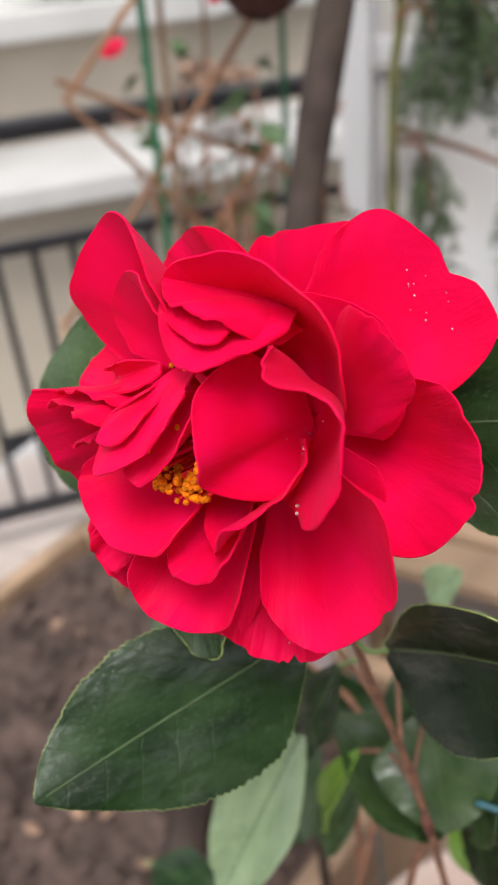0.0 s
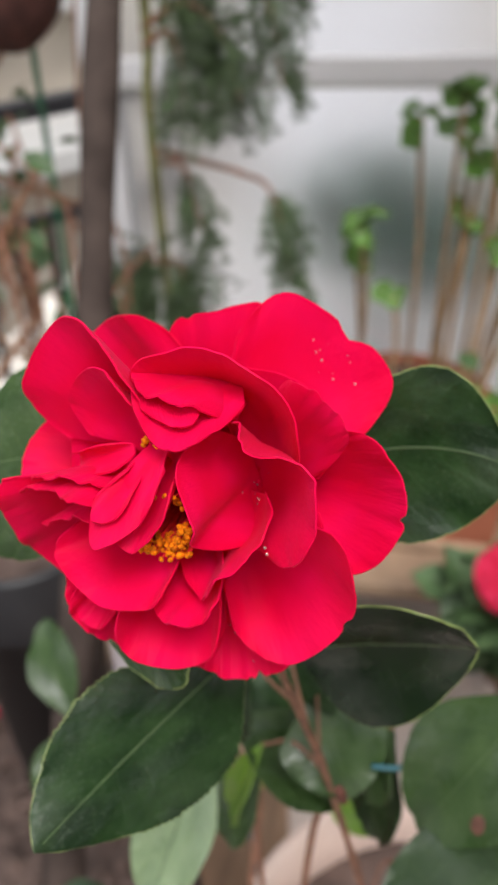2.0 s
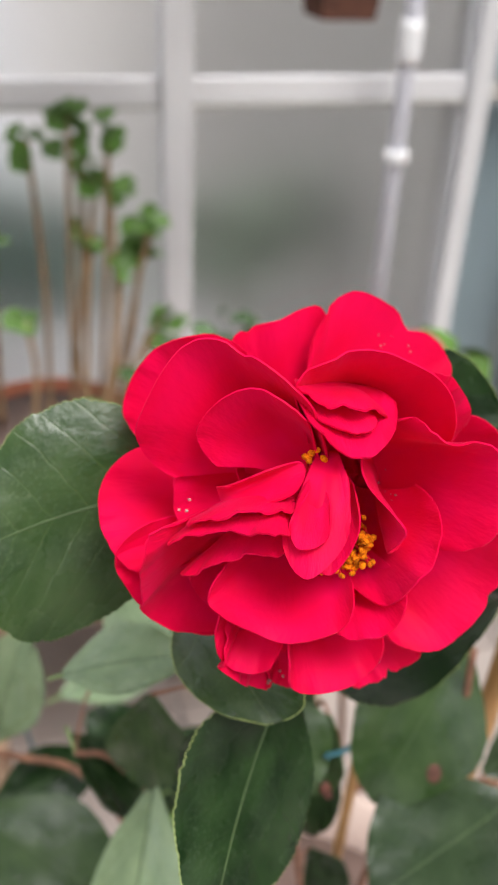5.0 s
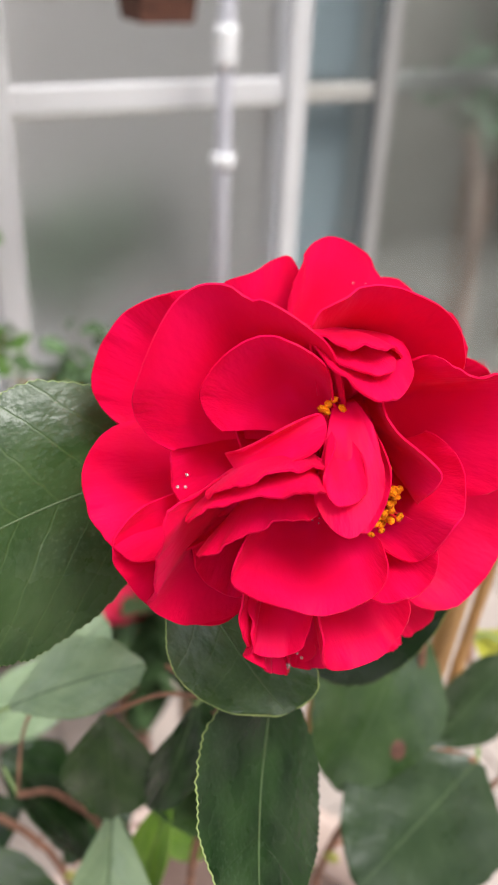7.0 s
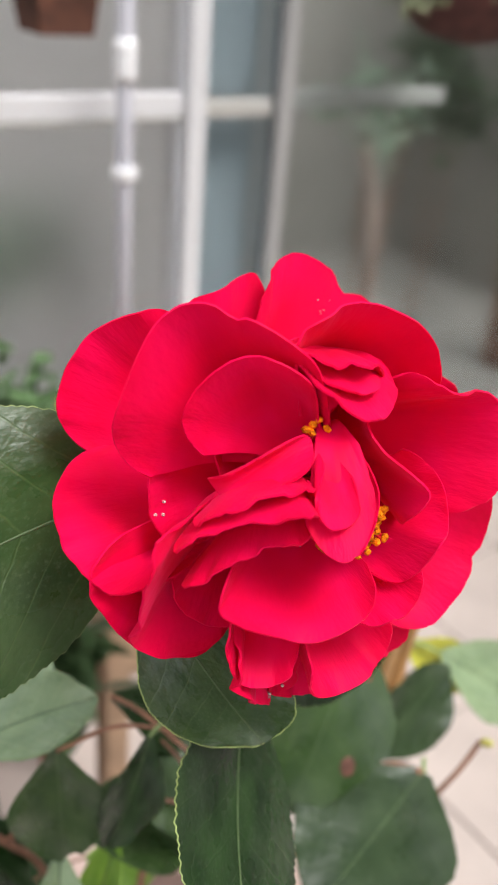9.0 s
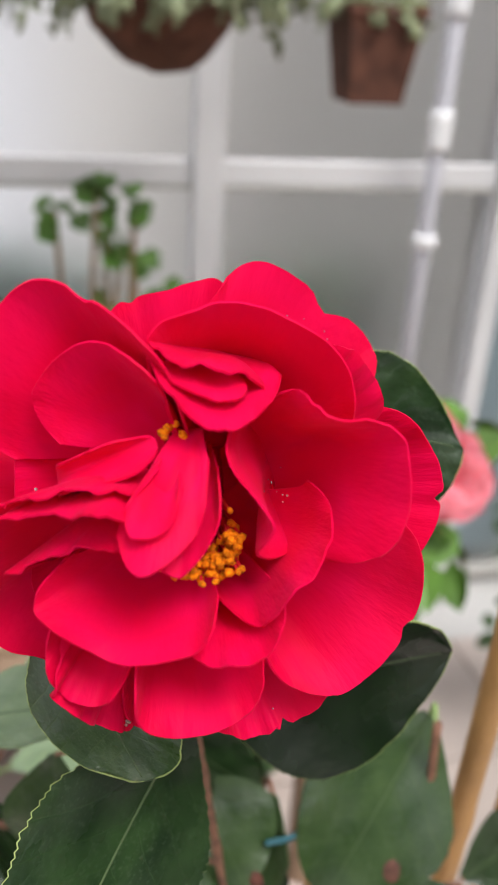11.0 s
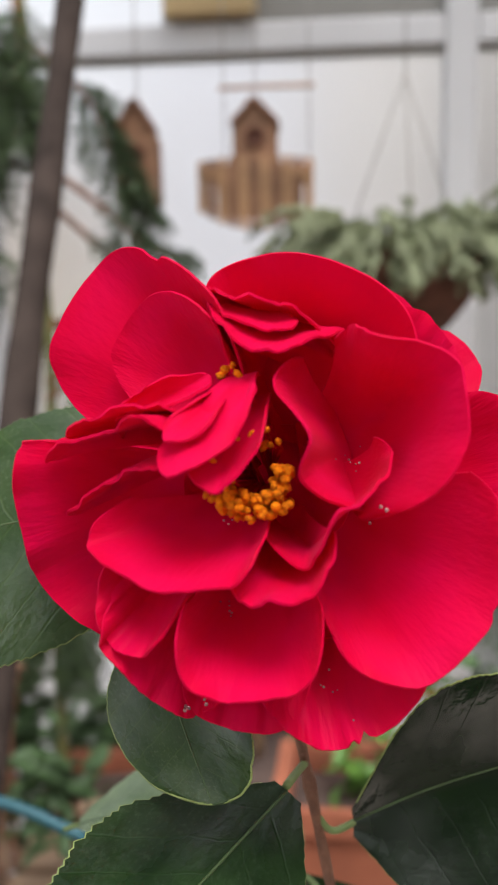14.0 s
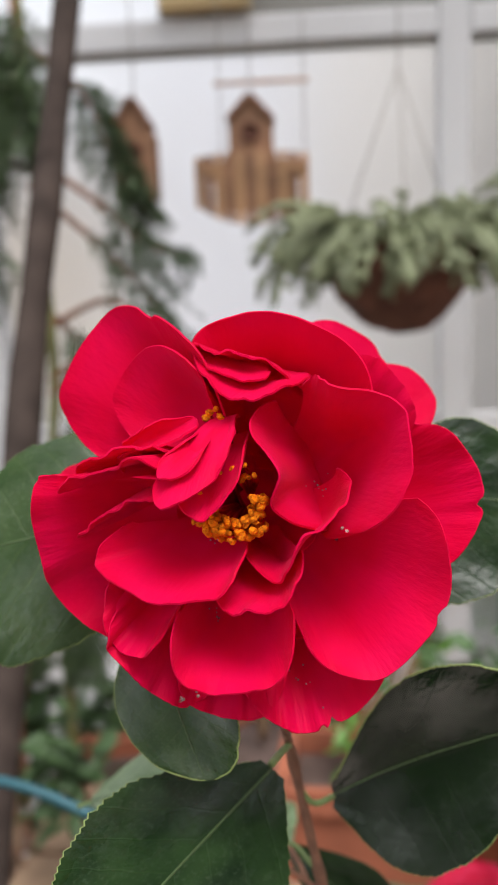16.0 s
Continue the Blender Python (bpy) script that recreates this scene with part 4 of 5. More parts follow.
def clump(centre, size, count, leaf, mat, seed, droop=0.0):
    """Many small pointed leaves in an uneven cloud; gives vertices and faces."""
    rg = random.Random(seed)
    vs, fs = [], []
    lobes = [Vector((rg.uniform(-1, 1), rg.uniform(-1, 1), rg.uniform(-1, 1))) for _ in range(7)]
    for _ in range(count):
        lb = rg.choice(lobes)
        p = lb * 0.55 + Vector((rg.gauss(0, 0.24), rg.gauss(0, 0.24), rg.gauss(0, 0.24)))
        p = Vector((p.x * size[0], p.y * size[1], p.z * size[2])) + Vector(centre)
        e = Euler((rg.uniform(-0.9, 0.9) - droop, rg.uniform(-0.9, 0.9), rg.uniform(0, 6.28))).to_matrix()
        ln = leaf * rg.uniform(0.6, 1.3)
        o = len(vs)
        for q in ((0, 0, 0), (0.32, 0.35, 0.06), (0.26, 0.75, 0.03), (0, 1, -0.1), (-0.26, 0.75, 0.03), (-0.32, 0.35, 0.06), (0, 0.5, -0.06)):
            vs.append(p + e @ (Vector(q) * ln))
        fs += [(o, o + 1, o + 6), (o + 1, o + 2, o + 6), (o + 2, o + 3, o + 6), (o + 3, o + 4, o + 6), (o + 4, o + 5, o + 6), (o + 5, o, o + 6)]
    return vs, fs


def shrub(name, label, centre, size, count, leaf, mat, seed, ground, bloom_mat=None, blooms=0, category="shrub"):
    th = tagged(empty(name, Matrix.Translation((centre[0], centre[1], ground))), label, category)
    lc = Vector((0, 0, centre[2] - ground))
    crown = mesh_part("crown", *clump(lc, size, count, leaf, mat, seed), mat, th, smooth=False)
    crown["kind"] = "stuff"
    rg = random.Random(seed)
    for k in range(4):
        top = lc + Vector((rg.uniform(-0.6, 0.6) * size[0], rg.uniform(-0.6, 0.6) * size[1], 0))
        mesh_part("branch", *tube(curve_points([(0.01 * k, 0, 0), top * 0.5 + Vector((0.02, 0, 0)), top], 8), 0.004, 6), BARK, th)
    for k in range(blooms):
        c = lc + Vector((rg.uniform(-0.9, 0.9) * size[0], rg.uniform(-1.1, 0.2) * size[1], rg.uniform(0.2, 1.0) * size[2]))
        bloom_cup(th, c, rg.uniform(0.014, 0.024), bloom_mat, rg)
    return th


def bloom_cup(parent, c, r, mat, rg, rings=((7, 1.0, 0.15), (6, 0.78, 0.45), (5, 0.55, 0.75), (4, 0.35, 1.2)), face=None):
    """A small double flower: rings of curved petals joined into one head."""
    rot = (Vector(face).to_track_quat("Z", "Y").to_matrix() if face else Euler((rg.uniform(-1.2, 0.2), rg.uniform(-0.6, 0.6), rg.uniform(0, 6))).to_matrix())
    v, f = lathe([(0.0001, -0.3 * r), (0.12 * r, -0.2 * r), (0.18 * r, -0.02 * r), (0.0001, 0.02 * r)], 10)
    head = mesh_part("bloom", [rot @ Vector(q) + c for q in v], f, CALYX, parent)
    for cnt, rad, up in rings:
        off = rg.uniform(0, 6)
        for k in range(cnt):
            a = off + 6.283 * k / cnt + rg.uniform(-0.15, 0.15)
            d, s = Vector((math.cos(a), math.sin(a), 0)), Vector((-math.sin(a), math.cos(a), 0))
            R = r * 1000 * rad
            z = R * up
            m_ = d * R * 0.6 + Vector((0, 0, z * 0.7))
            v, f, uv = blade((0, 0, 0), m_, d * R * rg.uniform(0.9, 1.1) + Vector((0, 0, z)), m_ - s * R * 0.5 + Vector((0, 0, R * 0.1)), m_ + s * R * 0.5 + Vector((0, 0, R * 0.1)), nu=8, nv=8, ripple=R * 0.08, seed=rg.randint(1, 999))
            mesh_part("petal", [rot @ Vector(q) + c for q in v], f, mat, head, uvs=uv)
    return head


shrub("shrub_outside", "blurred green shrub behind the frosted glass", (-0.15, 2.12, 0.34), (0.30, 0.12, 0.30), 900, 0.06, TEALLEAF, 31, FLOOR)
shrub("shrub_outside", "blurred green shrub behind the frosted glass", (0.54, 2.15, 0.20), (0.26, 0.12, 0.18), 420, 0.07, HAZE, 32, FLOOR)
# added plant and trunk take the place of foliage reflected in the clear pane
tall_plant = shrub("potted_plant", "tall leafy plant added in place of a dim reflection in the clear pane", (1.62, 1.95, 0.58), (0.26, 0.12, 0.20), 170, 0.04, HAZE, 33, FLOOR)
mesh_part("trunk", *tube(curve_points([(0.10, 0, 0), (0.085, 0, 0.17 - FLOOR), (0.055, 0, 0.36 - FLOOR), (0.0, 0, 0.52 - FLOOR)], 14), 0.022, 10), PALEPOT, tall_plant)
shrub("potted_plant", "leafy plant dim inside the room", (2.05, 2.1, 0.66), (0.2, 0.2, 0.2), 400, 0.06, SHRUB, 34, FLOOR)

# ---- iron railing on the street side ----
RA, RD = Vector((-1.19, 1.20, 0)), Vector((0.69, 0.724, 0)).normalized()
rail_m = Matrix.Translation(RA) @ Matrix.Rotation(math.atan2(RD.y, RD.x), 4, "Z")
railing = tagged(empty("railing", rail_m), "black iron balcony railing with slim balusters", "railing", kind="structure")
part("handrail", box((-2.2, -0.025, 0.63), (0.86, 0.025, 0.665), 0.006), BLACK, railing)
part("middle_rail", box((-2.2, -0.012, 0.42), (0.86, 0.012, 0.445), 0.004), BLACK, railing)
part("bottom_rail", box((-2.2, -0.014, -0.18), (0.86, 0.014, -0.15), 0.004), BLACK, railing)
bal = bpy.data.meshes.new("baluster")
bm = box((-0.008, -0.008, -0.15), (0.008, 0.008, 0.42), 0.002)
bm.to_mesh(bal)
bm.free()
bal.materials.append(BLACK)
for k in range(40):
    ob = new("baluster", bal)
    ob.location = (-2.18 + k * 0.0755, 0, 0)
    ob.parent = railing
for x in (-1.9, -0.95, 0.84):
    part("post", box((x - 0.014, -0.014, FLOOR), (x + 0.014, 0.014, 0.63), 0.003), BLACK, railing)

# ---- street side: ledges and the house across ----
ground = tagged(part("ground", box((-60, -40, -4.2), (60, 60, -4.0)), ASPHALT), "grey street far below the terrace", "ground", kind="structure")
hm = Matrix.Translation(RA + Vector((-2.6, 2.5, 0))) @ Matrix.Rotation(math.atan2(RD.y, RD.x), 4, "Z")
house = tagged(empty("house_across", hm), "pale plastered house across the street with stepped ledges", "building", kind="structure")
part("wall", box((-9, 0.3, -4), (9, 3, -0.55)), HOUSEWALL, house)
part("ledge", box((-9, -0.15, -0.55), (9, 3, -0.40), 0.02), CONCRETE, house)
part("wall", box((-9, 0.9, -0.40), (9, 3, 0.25)), HOUSEWALL, house)
part("ledge", box((-9, 0.6, 0.25), (9, 3, 0.42), 0.02), CONCRETE, house)
part("wall", box((-9, 1.9, 0.42), (9, 3, 2.4)), HOUSEWALL, house)
part("roof", box((-9.2, 1.6, 2.4), (9.2, 3.2, 2.55), 0.03), CONCRETE, house)
for k in range(9):
    x = -8 + k * 1.9
    wdw = part("window", box((x, 0.27, -3.3), (x + 0.8, 0.33, -2.2), 0.01), BLACK, house)
    part("sill", box((x - 0.05, 0.2, -3.38), (x + 0.85, 0.34, -3.3), 0.008), CONCRETE, wdw)

# plants and pots on the ledges across
rng = random.Random(44)
for k in range(9):
    q = hm @ Vector((-4.2 + k * 0.95 + rng.uniform(-0.2, 0.2), 0.85 if k % 2 else 0.1, 0.42 if k % 2 else -0.40))
    w = rng.uniform(0.22, 0.4)
    shrub("ledge_plant", "distant leafy plant on the ledge across the street", (q.x, q.y, q.z + w * 0.8), (w, w, w * 0.8), 140, 0.12, SHRUB if k % 3 else LITTER, 140 + k, q.z, category="plant")

# ---- soil bed beside the railing ----
bed = tagged(empty("planter_box", Matrix.Translation((-0.60, 0.673, FLOOR)) @ Matrix.Rotation(radians(81), 4, "Z")), "low wooden planter box filled with dark soil", "planter")
for lo, hi in (((-0.75, 0.24, 0), (0.1, 0.27, 0.40)), ((-0.75, -0.40, 0), (0.1, -0.37, 0.40)), ((-0.78, -0.40, 0), (-0.75, 0.27, 0.40)), ((0.1, -0.40, 0), (0.13, 0.27, 0.40))):
    part("board", box(lo, hi, 0.005), WOOD, bed)
n = 130
vs, fs = [], []
for j in range(n + 1):
    for i in range(n + 1):
        x, y = -0.748 + 0.846 * i / n, -0.37 + 0.61 * j / n
        h = noise.noise(Vector((x * 9, y * 9, 1))) * 0.014 + noise.noise(Vector((x * 38, y * 38, 5))) * 0.014 + noise.noise(Vector((x * 80, y * 80, 3))) * 0.010
        vs.append((x, y, 0.37 + h))
for j in range(n):
    for i in range(n):
        a = j * (n + 1) + i
        fs.append((a, a + 1, a + n + 2, a + n + 1))
so = mesh_part("soil", vs, fs, SOIL, bed, "dark crumbly soil")
crumbs = []
rng = random.Random(3)
for k in range(900):
    bm = bmesh.new()
    bmesh.ops.create_icosphere(bm, subdivisions=1, radius=rng.uniform(0.003, 0.012))
    c = Vector((rng.uniform(-0.7, 0.08), rng.uniform(-0.35, 0.22), 0.375))
    crumbs.append(([Vector((v.co.x * rng.uniform(0.7, 1.4), v.co.y * rng.uniform(0.7, 1.3), v.co.z * 0.8)) + c for v in bm.verts], [tuple(v.index for v in f.verts) for f in bm.faces]))
    bm.free()
co = mesh_part("soil_grit", *join(*crumbs), SOIL, bed, smooth=False)
co["kind"] = "stuff"
# ---- bamboo trellis and canes by the railing ----
def cane(name, label, a, b, r, mat, nodes=True, category="cane"):
    a, b = Vector(a), Vector(b)
    th = tagged(empty(name, Matrix.Translation(a)), label, category)
    n = 14
    pts, rad = [], []
    for i in range(n * 3 + 1):
        t = i / (n * 3)
        pts.append((b - a) * t)
        rad.append(r * (1.12 if nodes and i % 9 == 4 else 1.0) * (1 - 0.15 * t))
    mesh_part("rod", *tube(pts, rad, 10), mat, th)
    return th


TR = Vector((-0.60, 0.85, 0.28))
trellis = tagged(empty("trellis", Matrix.Translation(TR)), "leaning lattice of thin brown wooden slats", "trellis")
for a, b in (((-0.566, 0.878, 0.952), (-0.664, 0.774, 0.809)), ((-0.668, 0.77, 0.831), (-0.470, 0.979, 0.676)), ((-0.490, 0.957, 0.905), (-0.70, 0.737, 0.55)),
             ((-0.500, 0.948, 0.735), (-0.66, 0.78, 0.468)), ((-0.664, 0.774, 0.809), (-0.52, 0.92, 0.56)), ((-0.52, 0.92, 0.56), (-0.72, 0.72, 0.28)), ((-0.60, 0.84, 0.62), (-0.45, 0.99, 0.28))):
    a, b = Vector(a) - TR, Vector(b) - TR
    d = b - a
    m_ = Matrix.Translation((a + b) / 2) @ d.to_track_quat("Z", "Y").to_matrix().to_4x4()
    part("slat", box((-0.0055, -0.003, -d.length / 2), (0.0055, 0.003, d.length / 2), 0.001, None, m_), BROWNWOOD, trellis)
for x in ((-0.70, 0.737), (-0.46, 0.985)):
    mesh_part("leg", *tube([Vector((*x, FLOOR)) - TR, Vector((*x, 0.56)) - TR], 0.005, 6), WOOD, trellis)
cane("plant_cane", "green plastic-coated plant cane", (-0.617, 0.823, FLOOR), (-0.594, 0.847, 1.05), 0.0058, GREENMETAL, False)
cane("plant_cane", "thin green plastic-coated plant cane", (-0.508, 0.94, FLOOR), (-0.487, 0.961, 1.02), 0.0045, GREENMETAL, False)
cane("plant_cane", "thin brown wooden plant cane", (-0.612, 0.83, FLOOR), (-0.581, 0.862, 1.0), 0.0045, WOOD, False)
cane("bamboo_cane", "pale bamboo cane stuck among the leaves", (0.085, 0.262, 0.30), (0.0337, 0.1716, 0.862), 0.0055, BAMBOO)
cane("bamboo_cane", "thin bamboo cane leaning beside a thicker one", (0.10, 0.262, 0.30), (0.060, 0.181, 0.865), 0.003, BAMBOO)
cane("bamboo_cane", "thin upright cane among the camellia stems", (0.0, 0.235, 0.30), (-0.005, 0.205, 0.74), 0.003, BAMBOO)

# a thin rose bush climbs the canes
rose = shrub("rose_bush", "thin rose bush with small deep-pink blooms on the canes", (-0.57, 0.93, 0.68), (0.15, 0.12, 0.26), 60, 0.036, SHRUB, 91, FLOOR, category="bush")
rng = random.Random(92)
RB = Vector((-0.57, 0.93, FLOOR))
for x, y, z, r in ((-0.655, 0.86, 0.845, 0.016), (-0.60, 0.88, 0.905, 0.016), (-0.53, 0.90, 0.90, 0.018), (-0.47, 0.92, 0.93, 0.014)):
    bloom_cup(rose, Vector((x, y, z)) - RB, r, CORAL, rng)
for k in range(46):
    a = Vector((rng.uniform(-0.1, 0.16), rng.uniform(-0.08, 0.08), rng.uniform(0.45, 0.95)))
    b = a + Vector((rng.uniform(-0.12, 0.12) * (1 if k < 20 else 0.4), rng.uniform(-0.1, 0.1), rng.uniform(0.05, 0.22) * (1 if k < 20 else 1.6)))
    mesh_part("twig", *tube(curve_points([a, a.lerp(b, 0.5) + Vector((rng.uniform(-0.02, 0.02), 0, 0.02)), b], 8), 0.0022, 6), BARK, rose)

# ---- leaning bare trunk ----
trunk = tagged(empty("small_tree", Matrix.Translation((-0.262, 0.13, 0.24))), "slim leaning grey-brown tree trunk", "tree")
tp = [Vector(p) - Vector((-0.262, 0.13, 0.24)) for p in ((-0.262, 0.10, 0.09), (-0.270, 0.33, 0.45), (-0.277, 0.484, 0.65), (-0.287, 0.640, 0.90), (-0.287, 0.791, 1.15), (-0.28, 0.97, 1.5), (-0.25, 1.1, 1.9))]
mesh_part("trunk", *tube(curve_points(tp, 40), [0.016 - 0.0001 * i + 0.001 * math.sin(i * 1.3) for i in range(len(curve_points(tp, 40)))], 14), TRUNK, trunk)
for a, d in ((5, (-0.15, 0.02, 0.25)), (5, (0.2, 0.05, 0.3))):
    mesh_part("limb", *tube(curve_points([tp[a], tp[a] + Vector(d) * 0.5 + Vector((0, 0, 0.04)), tp[a] + Vector(d)], 10), 0.006, 8), TRUNK, trunk)


# ---- drooping conifer ----
def needle_branch(ctrl, seed, dens=1, ln=0.035, bare=2):
    rg = random.Random(seed)
    pts = curve_points(ctrl, 26)
    stem_v = tube(pts, [0.004 * (1 - i / len(pts)) + 0.001 for i in range(len(pts))], 6)
    vs, fs = [], []

    def needle(p, d, n_len, w):
        o = len(vs)
        side = d.cross(Vector((rg.uniform(-1, 1), rg.uniform(-1, 1), rg.uniform(-1, 1)))).normalized() * w
        vs.extend([p - side, p + side, p + d * n_len * 0.6 + side * 0.8, p + d * n_len, p + d * n_len * 0.6 - side * 0.8])
        fs.append((o, o + 1, o + 2, o + 3, o + 4))

    for i in range(bare, len(pts) - 1):
        d = (pts[i + 1] - pts[i - 1]).normalized()
        for k in range(2 * dens):
            out = d.cross(Vector((rg.uniform(-1, 1), rg.uniform(-1, 1), rg.uniform(-1, 1)))).normalized()
            tw = [pts[i]]
            v = (out * 0.8 + d * 0.7).normalized()
            L = ln * rg.uniform(1.0, 2.4) * (1 - 0.5 * i / len(pts))
            for q in range(7):
                v = (v + Vector((0, 0, -0.14))).normalized()
                tw.append(tw[-1] + v * L / 5)
                for _ in range(4):
                    r = Vector((rg.uniform(-1, 1), rg.uniform(-1, 1), rg.uniform(-1, 1))).normalized()
                    needle(tw[-1], (v * 0.8 + r * 0.8).normalized(), ln * rg.uniform(0.3, 0.55), 0.0013)
    return stem_v, (vs, fs)


conifer = tagged(empty("conifer_sapling", Matrix.Translation((-0.41, 1.08, FLOOR))), "small drooping conifer with dark green needled branches", "tree")
CB = Vector((-0.41, 1.08, FLOOR))
mesh_part("trunk", *tube(curve_points([(0, 0, 0), (0.005, 0, 0.5), (0.007, 0.0, 0.8), (0.008, 0, 1.04), (0.016, 0, 1.2), (-0.01, 0, 1.9)], 24), 0.007, 8), material("olive_stem", (0.17, 0.17, 0.06), 0.7, 0.3, 30), conifer)
for k, (c, bare, ln, thick) in enumerate((
    (((0.01, 0, 1.13), (0.07, -0.02, 1.16), (0.115, -0.03, 1.128), (0.138, -0.04, 1.05)), 6, 0.045, 1),
    (((0.01, 0, 1.11), (0.047, -0.02, 1.13), (0.064, -0.03, 1.098), (0.066, -0.04, 1.04)), 6, 0.04, 1),
    (((0.014, 0, 1.20), (0.10, -0.01, 1.23), (0.168, -0.03, 1.17), (0.19, -0.04, 1.07)), 12, 0.042, 1),
    (((0.008, 0, 0.985), (0.126, -0.02, 0.964), (0.172, -0.03, 0.936), (0.195, -0.04, 0.821)), 17, 0.036, 2),
    (((0.008, 0, 0.97), (0.052, -0.02, 0.97), (0.067, -0.03, 0.926), (0.082, -0.04, 0.873)), 9, 0.028, 1),
    (((0.006, 0, 0.83), (-0.005, -0.02, 0.838), (-0.021, -0.03, 0.812), (-0.036, -0.04, 0.777)), 3, 0.034, 2),
    (((0.006, 0, 0.83), (0.035, -0.02, 0.836), (0.044, -0.03, 0.80), (0.045, -0.04, 0.76)), 6, 0.032, 2),
    (((-0.005, 0, 1.56), (0.04, 0.15, 1.525), (0.08, 0.15, 1.436), (0.126, 0.15, 1.352)), 8, 0.034, 3),
    (((-0.005, 0, 1.62), (0.004, -0.02, 1.544), (0.0, -0.03, 1.49), (0.003, -0.04, 1.43)), 3, 0.05, 2),
    (((0.0, 0, 1.42), (0.089, 0.01, 1.352), (0.14, 0.02, 1.305), (0.196, 0.03, 1.282)), 9, 0.026, 1),
    (((0.0, 0, 1.38), (0.079, 0.01, 1.307), (0.14, 0.02, 1.24), (0.19, 0.03, 1.152)), 7, 0.042, 1),
    (((0.014, 0, 1.22), (0.05, 0.01, 1.18), (0.09, 0.02, 1.12), (0.104, 0.03, 1.03)), 5, 0.042, 1),
    (((0.0, 0, 1.50), (-0.05, 0.02, 1.50), (-0.08, 0.03, 1.42), (-0.09, 0.04, 1.28)), 3, 0.05, 2),
    (((0.0, 0, 1.40), (-0.08, -0.03, 1.42), (-0.13, -0.05, 1.36), (-0.15, -0.06, 1.25)), 4, 0.05, 2),
)):
    st, nd = needle_branch(c, 50 + k, thick, ln, bare)
    br = mesh_part("branch", *st, BARK, conifer)
    no = mesh_part("needles", *nd, PINE, br, smooth=False)
    no["kind"] = "stuff"

# ---- overhead boards that carry the hanging things ----
over = tagged(empty("overhead_frame", Matrix.Translation((0.8, 1.57, 1.90))), "plain white overhead boards fixed to the window wall", "frame", kind="structure")
part("board", box((-1.5, -0.37, 0), (1.6, -0.23, 0.025), 0.003), WHITE, over)
part("board", box((-1.36, -0.80, 0.003), (-1.18, -0.372, 0.023), 0.003), WHITE, over)
for x in (-1.0, 0.1, 1.2):
    part("bracket", box((x - 0.02, -0.228, 0.0), (x + 0.02, 0.0, 0.025), 0.003), WHITE, over)

# ---- hanging basket with sage-green trailing plant ----


def hanging(name, label, centre, r, h, mat, square=False):
    th = tagged(empty(name, Matrix.Translation(centre)), label, "hanging basket")
    if square:
        vs, fs = lathe([(r * 0.72, -h), (r * 0.98, 0), (r * 1.05, 0), (r * 1.05, 0.012), (r * 0.9, 0.012), (r * 0.9, -0.01), (0.001, -0.012)], 4)
        ang = Euler((0, 0, radians(45))).to_matrix()
        vs = [ang @ Vector(v) for v in vs]
        fs = list(fs) + [(3, 2, 1, 0)]
        mesh_part("basket", vs, fs, mat, th, smooth=False)
    else:
        prof = [(0.002, -h)] + [(r * math.sin(a), -h * math.cos(a)) for a in [0.2 * i for i in range(1, 8)]] + [(r, 0), (r * 1.03, 0.006), (r * 0.95, 0.008), (r * 0.93, -0.01), (0.002, -0.012)]
        vs, fs = lathe(prof, 36)
        vs = [Vector(v) * (1 + 0.07 * noise.noise(Vector(v) * 38) + 0.03 * noise.noise(Vector(v) * 110)) for v in vs]
        mesh_part("basket", vs, fs, mat, th)
    for k in range(3):
        a = 2.1 * k + 0.5
        mesh_part("cord", *tube([(r * math.cos(a), r * math.sin(a), 0), (0, 0, 0.25)], 0.0012, 5), CORD, th)
    mesh_part("hook", *tube([(0, 0, 0.25), (0, 0, 1.90 - centre[2])], 0.0012, 5), CORD, th)
    return th


def trailing(th, r, count, seed, fall, spread, mat, width=0.006, name="trailing_foliage"):
    rg = random.Random(seed)
    ms = []
    for k in range(count):
        a = rg.uniform(0, 6.283)
        rr = r * rg.uniform(0.1, 0.9)
        p = Vector((rr * math.cos(a), rr * math.sin(a), 0.0))
        d = Vector((math.cos(a) * rg.uniform(0.2, 1.0), math.sin(a) * rg.uniform(0.2, 1.0), rg.uniform(0.7, 1.3)))
        pts = [p]
        L = spread * rg.uniform(0.6, 1.15)
        drop = rg.uniform(0.6, 1.0)
        for q in range(9):
            d = (d + Vector((0, 0, -0.42 * drop))).normalized()
            pts.append(pts[-1] + d * L / 6 * (1 if q < 6 else fall))
        ms.append(tube(pts, [width * (0.6 + 0.5 * math.sin(q * 1.7 + k)) if 0 < q < 9 else width * 0.3 for q in range(10)], 5))
        for q in range(2, 9):
            for _ in range(2):
                b = pts[q]
                e = Euler((rg.uniform(0, 6), rg.uniform(0, 6), rg.uniform(0, 6))).to_matrix()
                lf = width * rg.uniform(1.4, 2.6)
                ms.append(([b, b + e @ Vector((lf * 0.4, lf * 0.6, 0)), b + e @ Vector((0, lf * 1.5, lf * 0.2)), b + e @ Vector((-lf * 0.4, lf * 0.6, 0))], [(0, 1, 2, 3)]))
    o = mesh_part(name, *join(*ms), mat, th)
    o["kind"] = "stuff"
    return o


hb = hanging("hanging_basket", "brown coir hanging basket with sage-green trailing plant", (0.077, 1.25, 1.02), 0.106, 0.12, COIR)
trailing(hb, 0.106, 200, 4, 0.7, 0.125, SAGE)
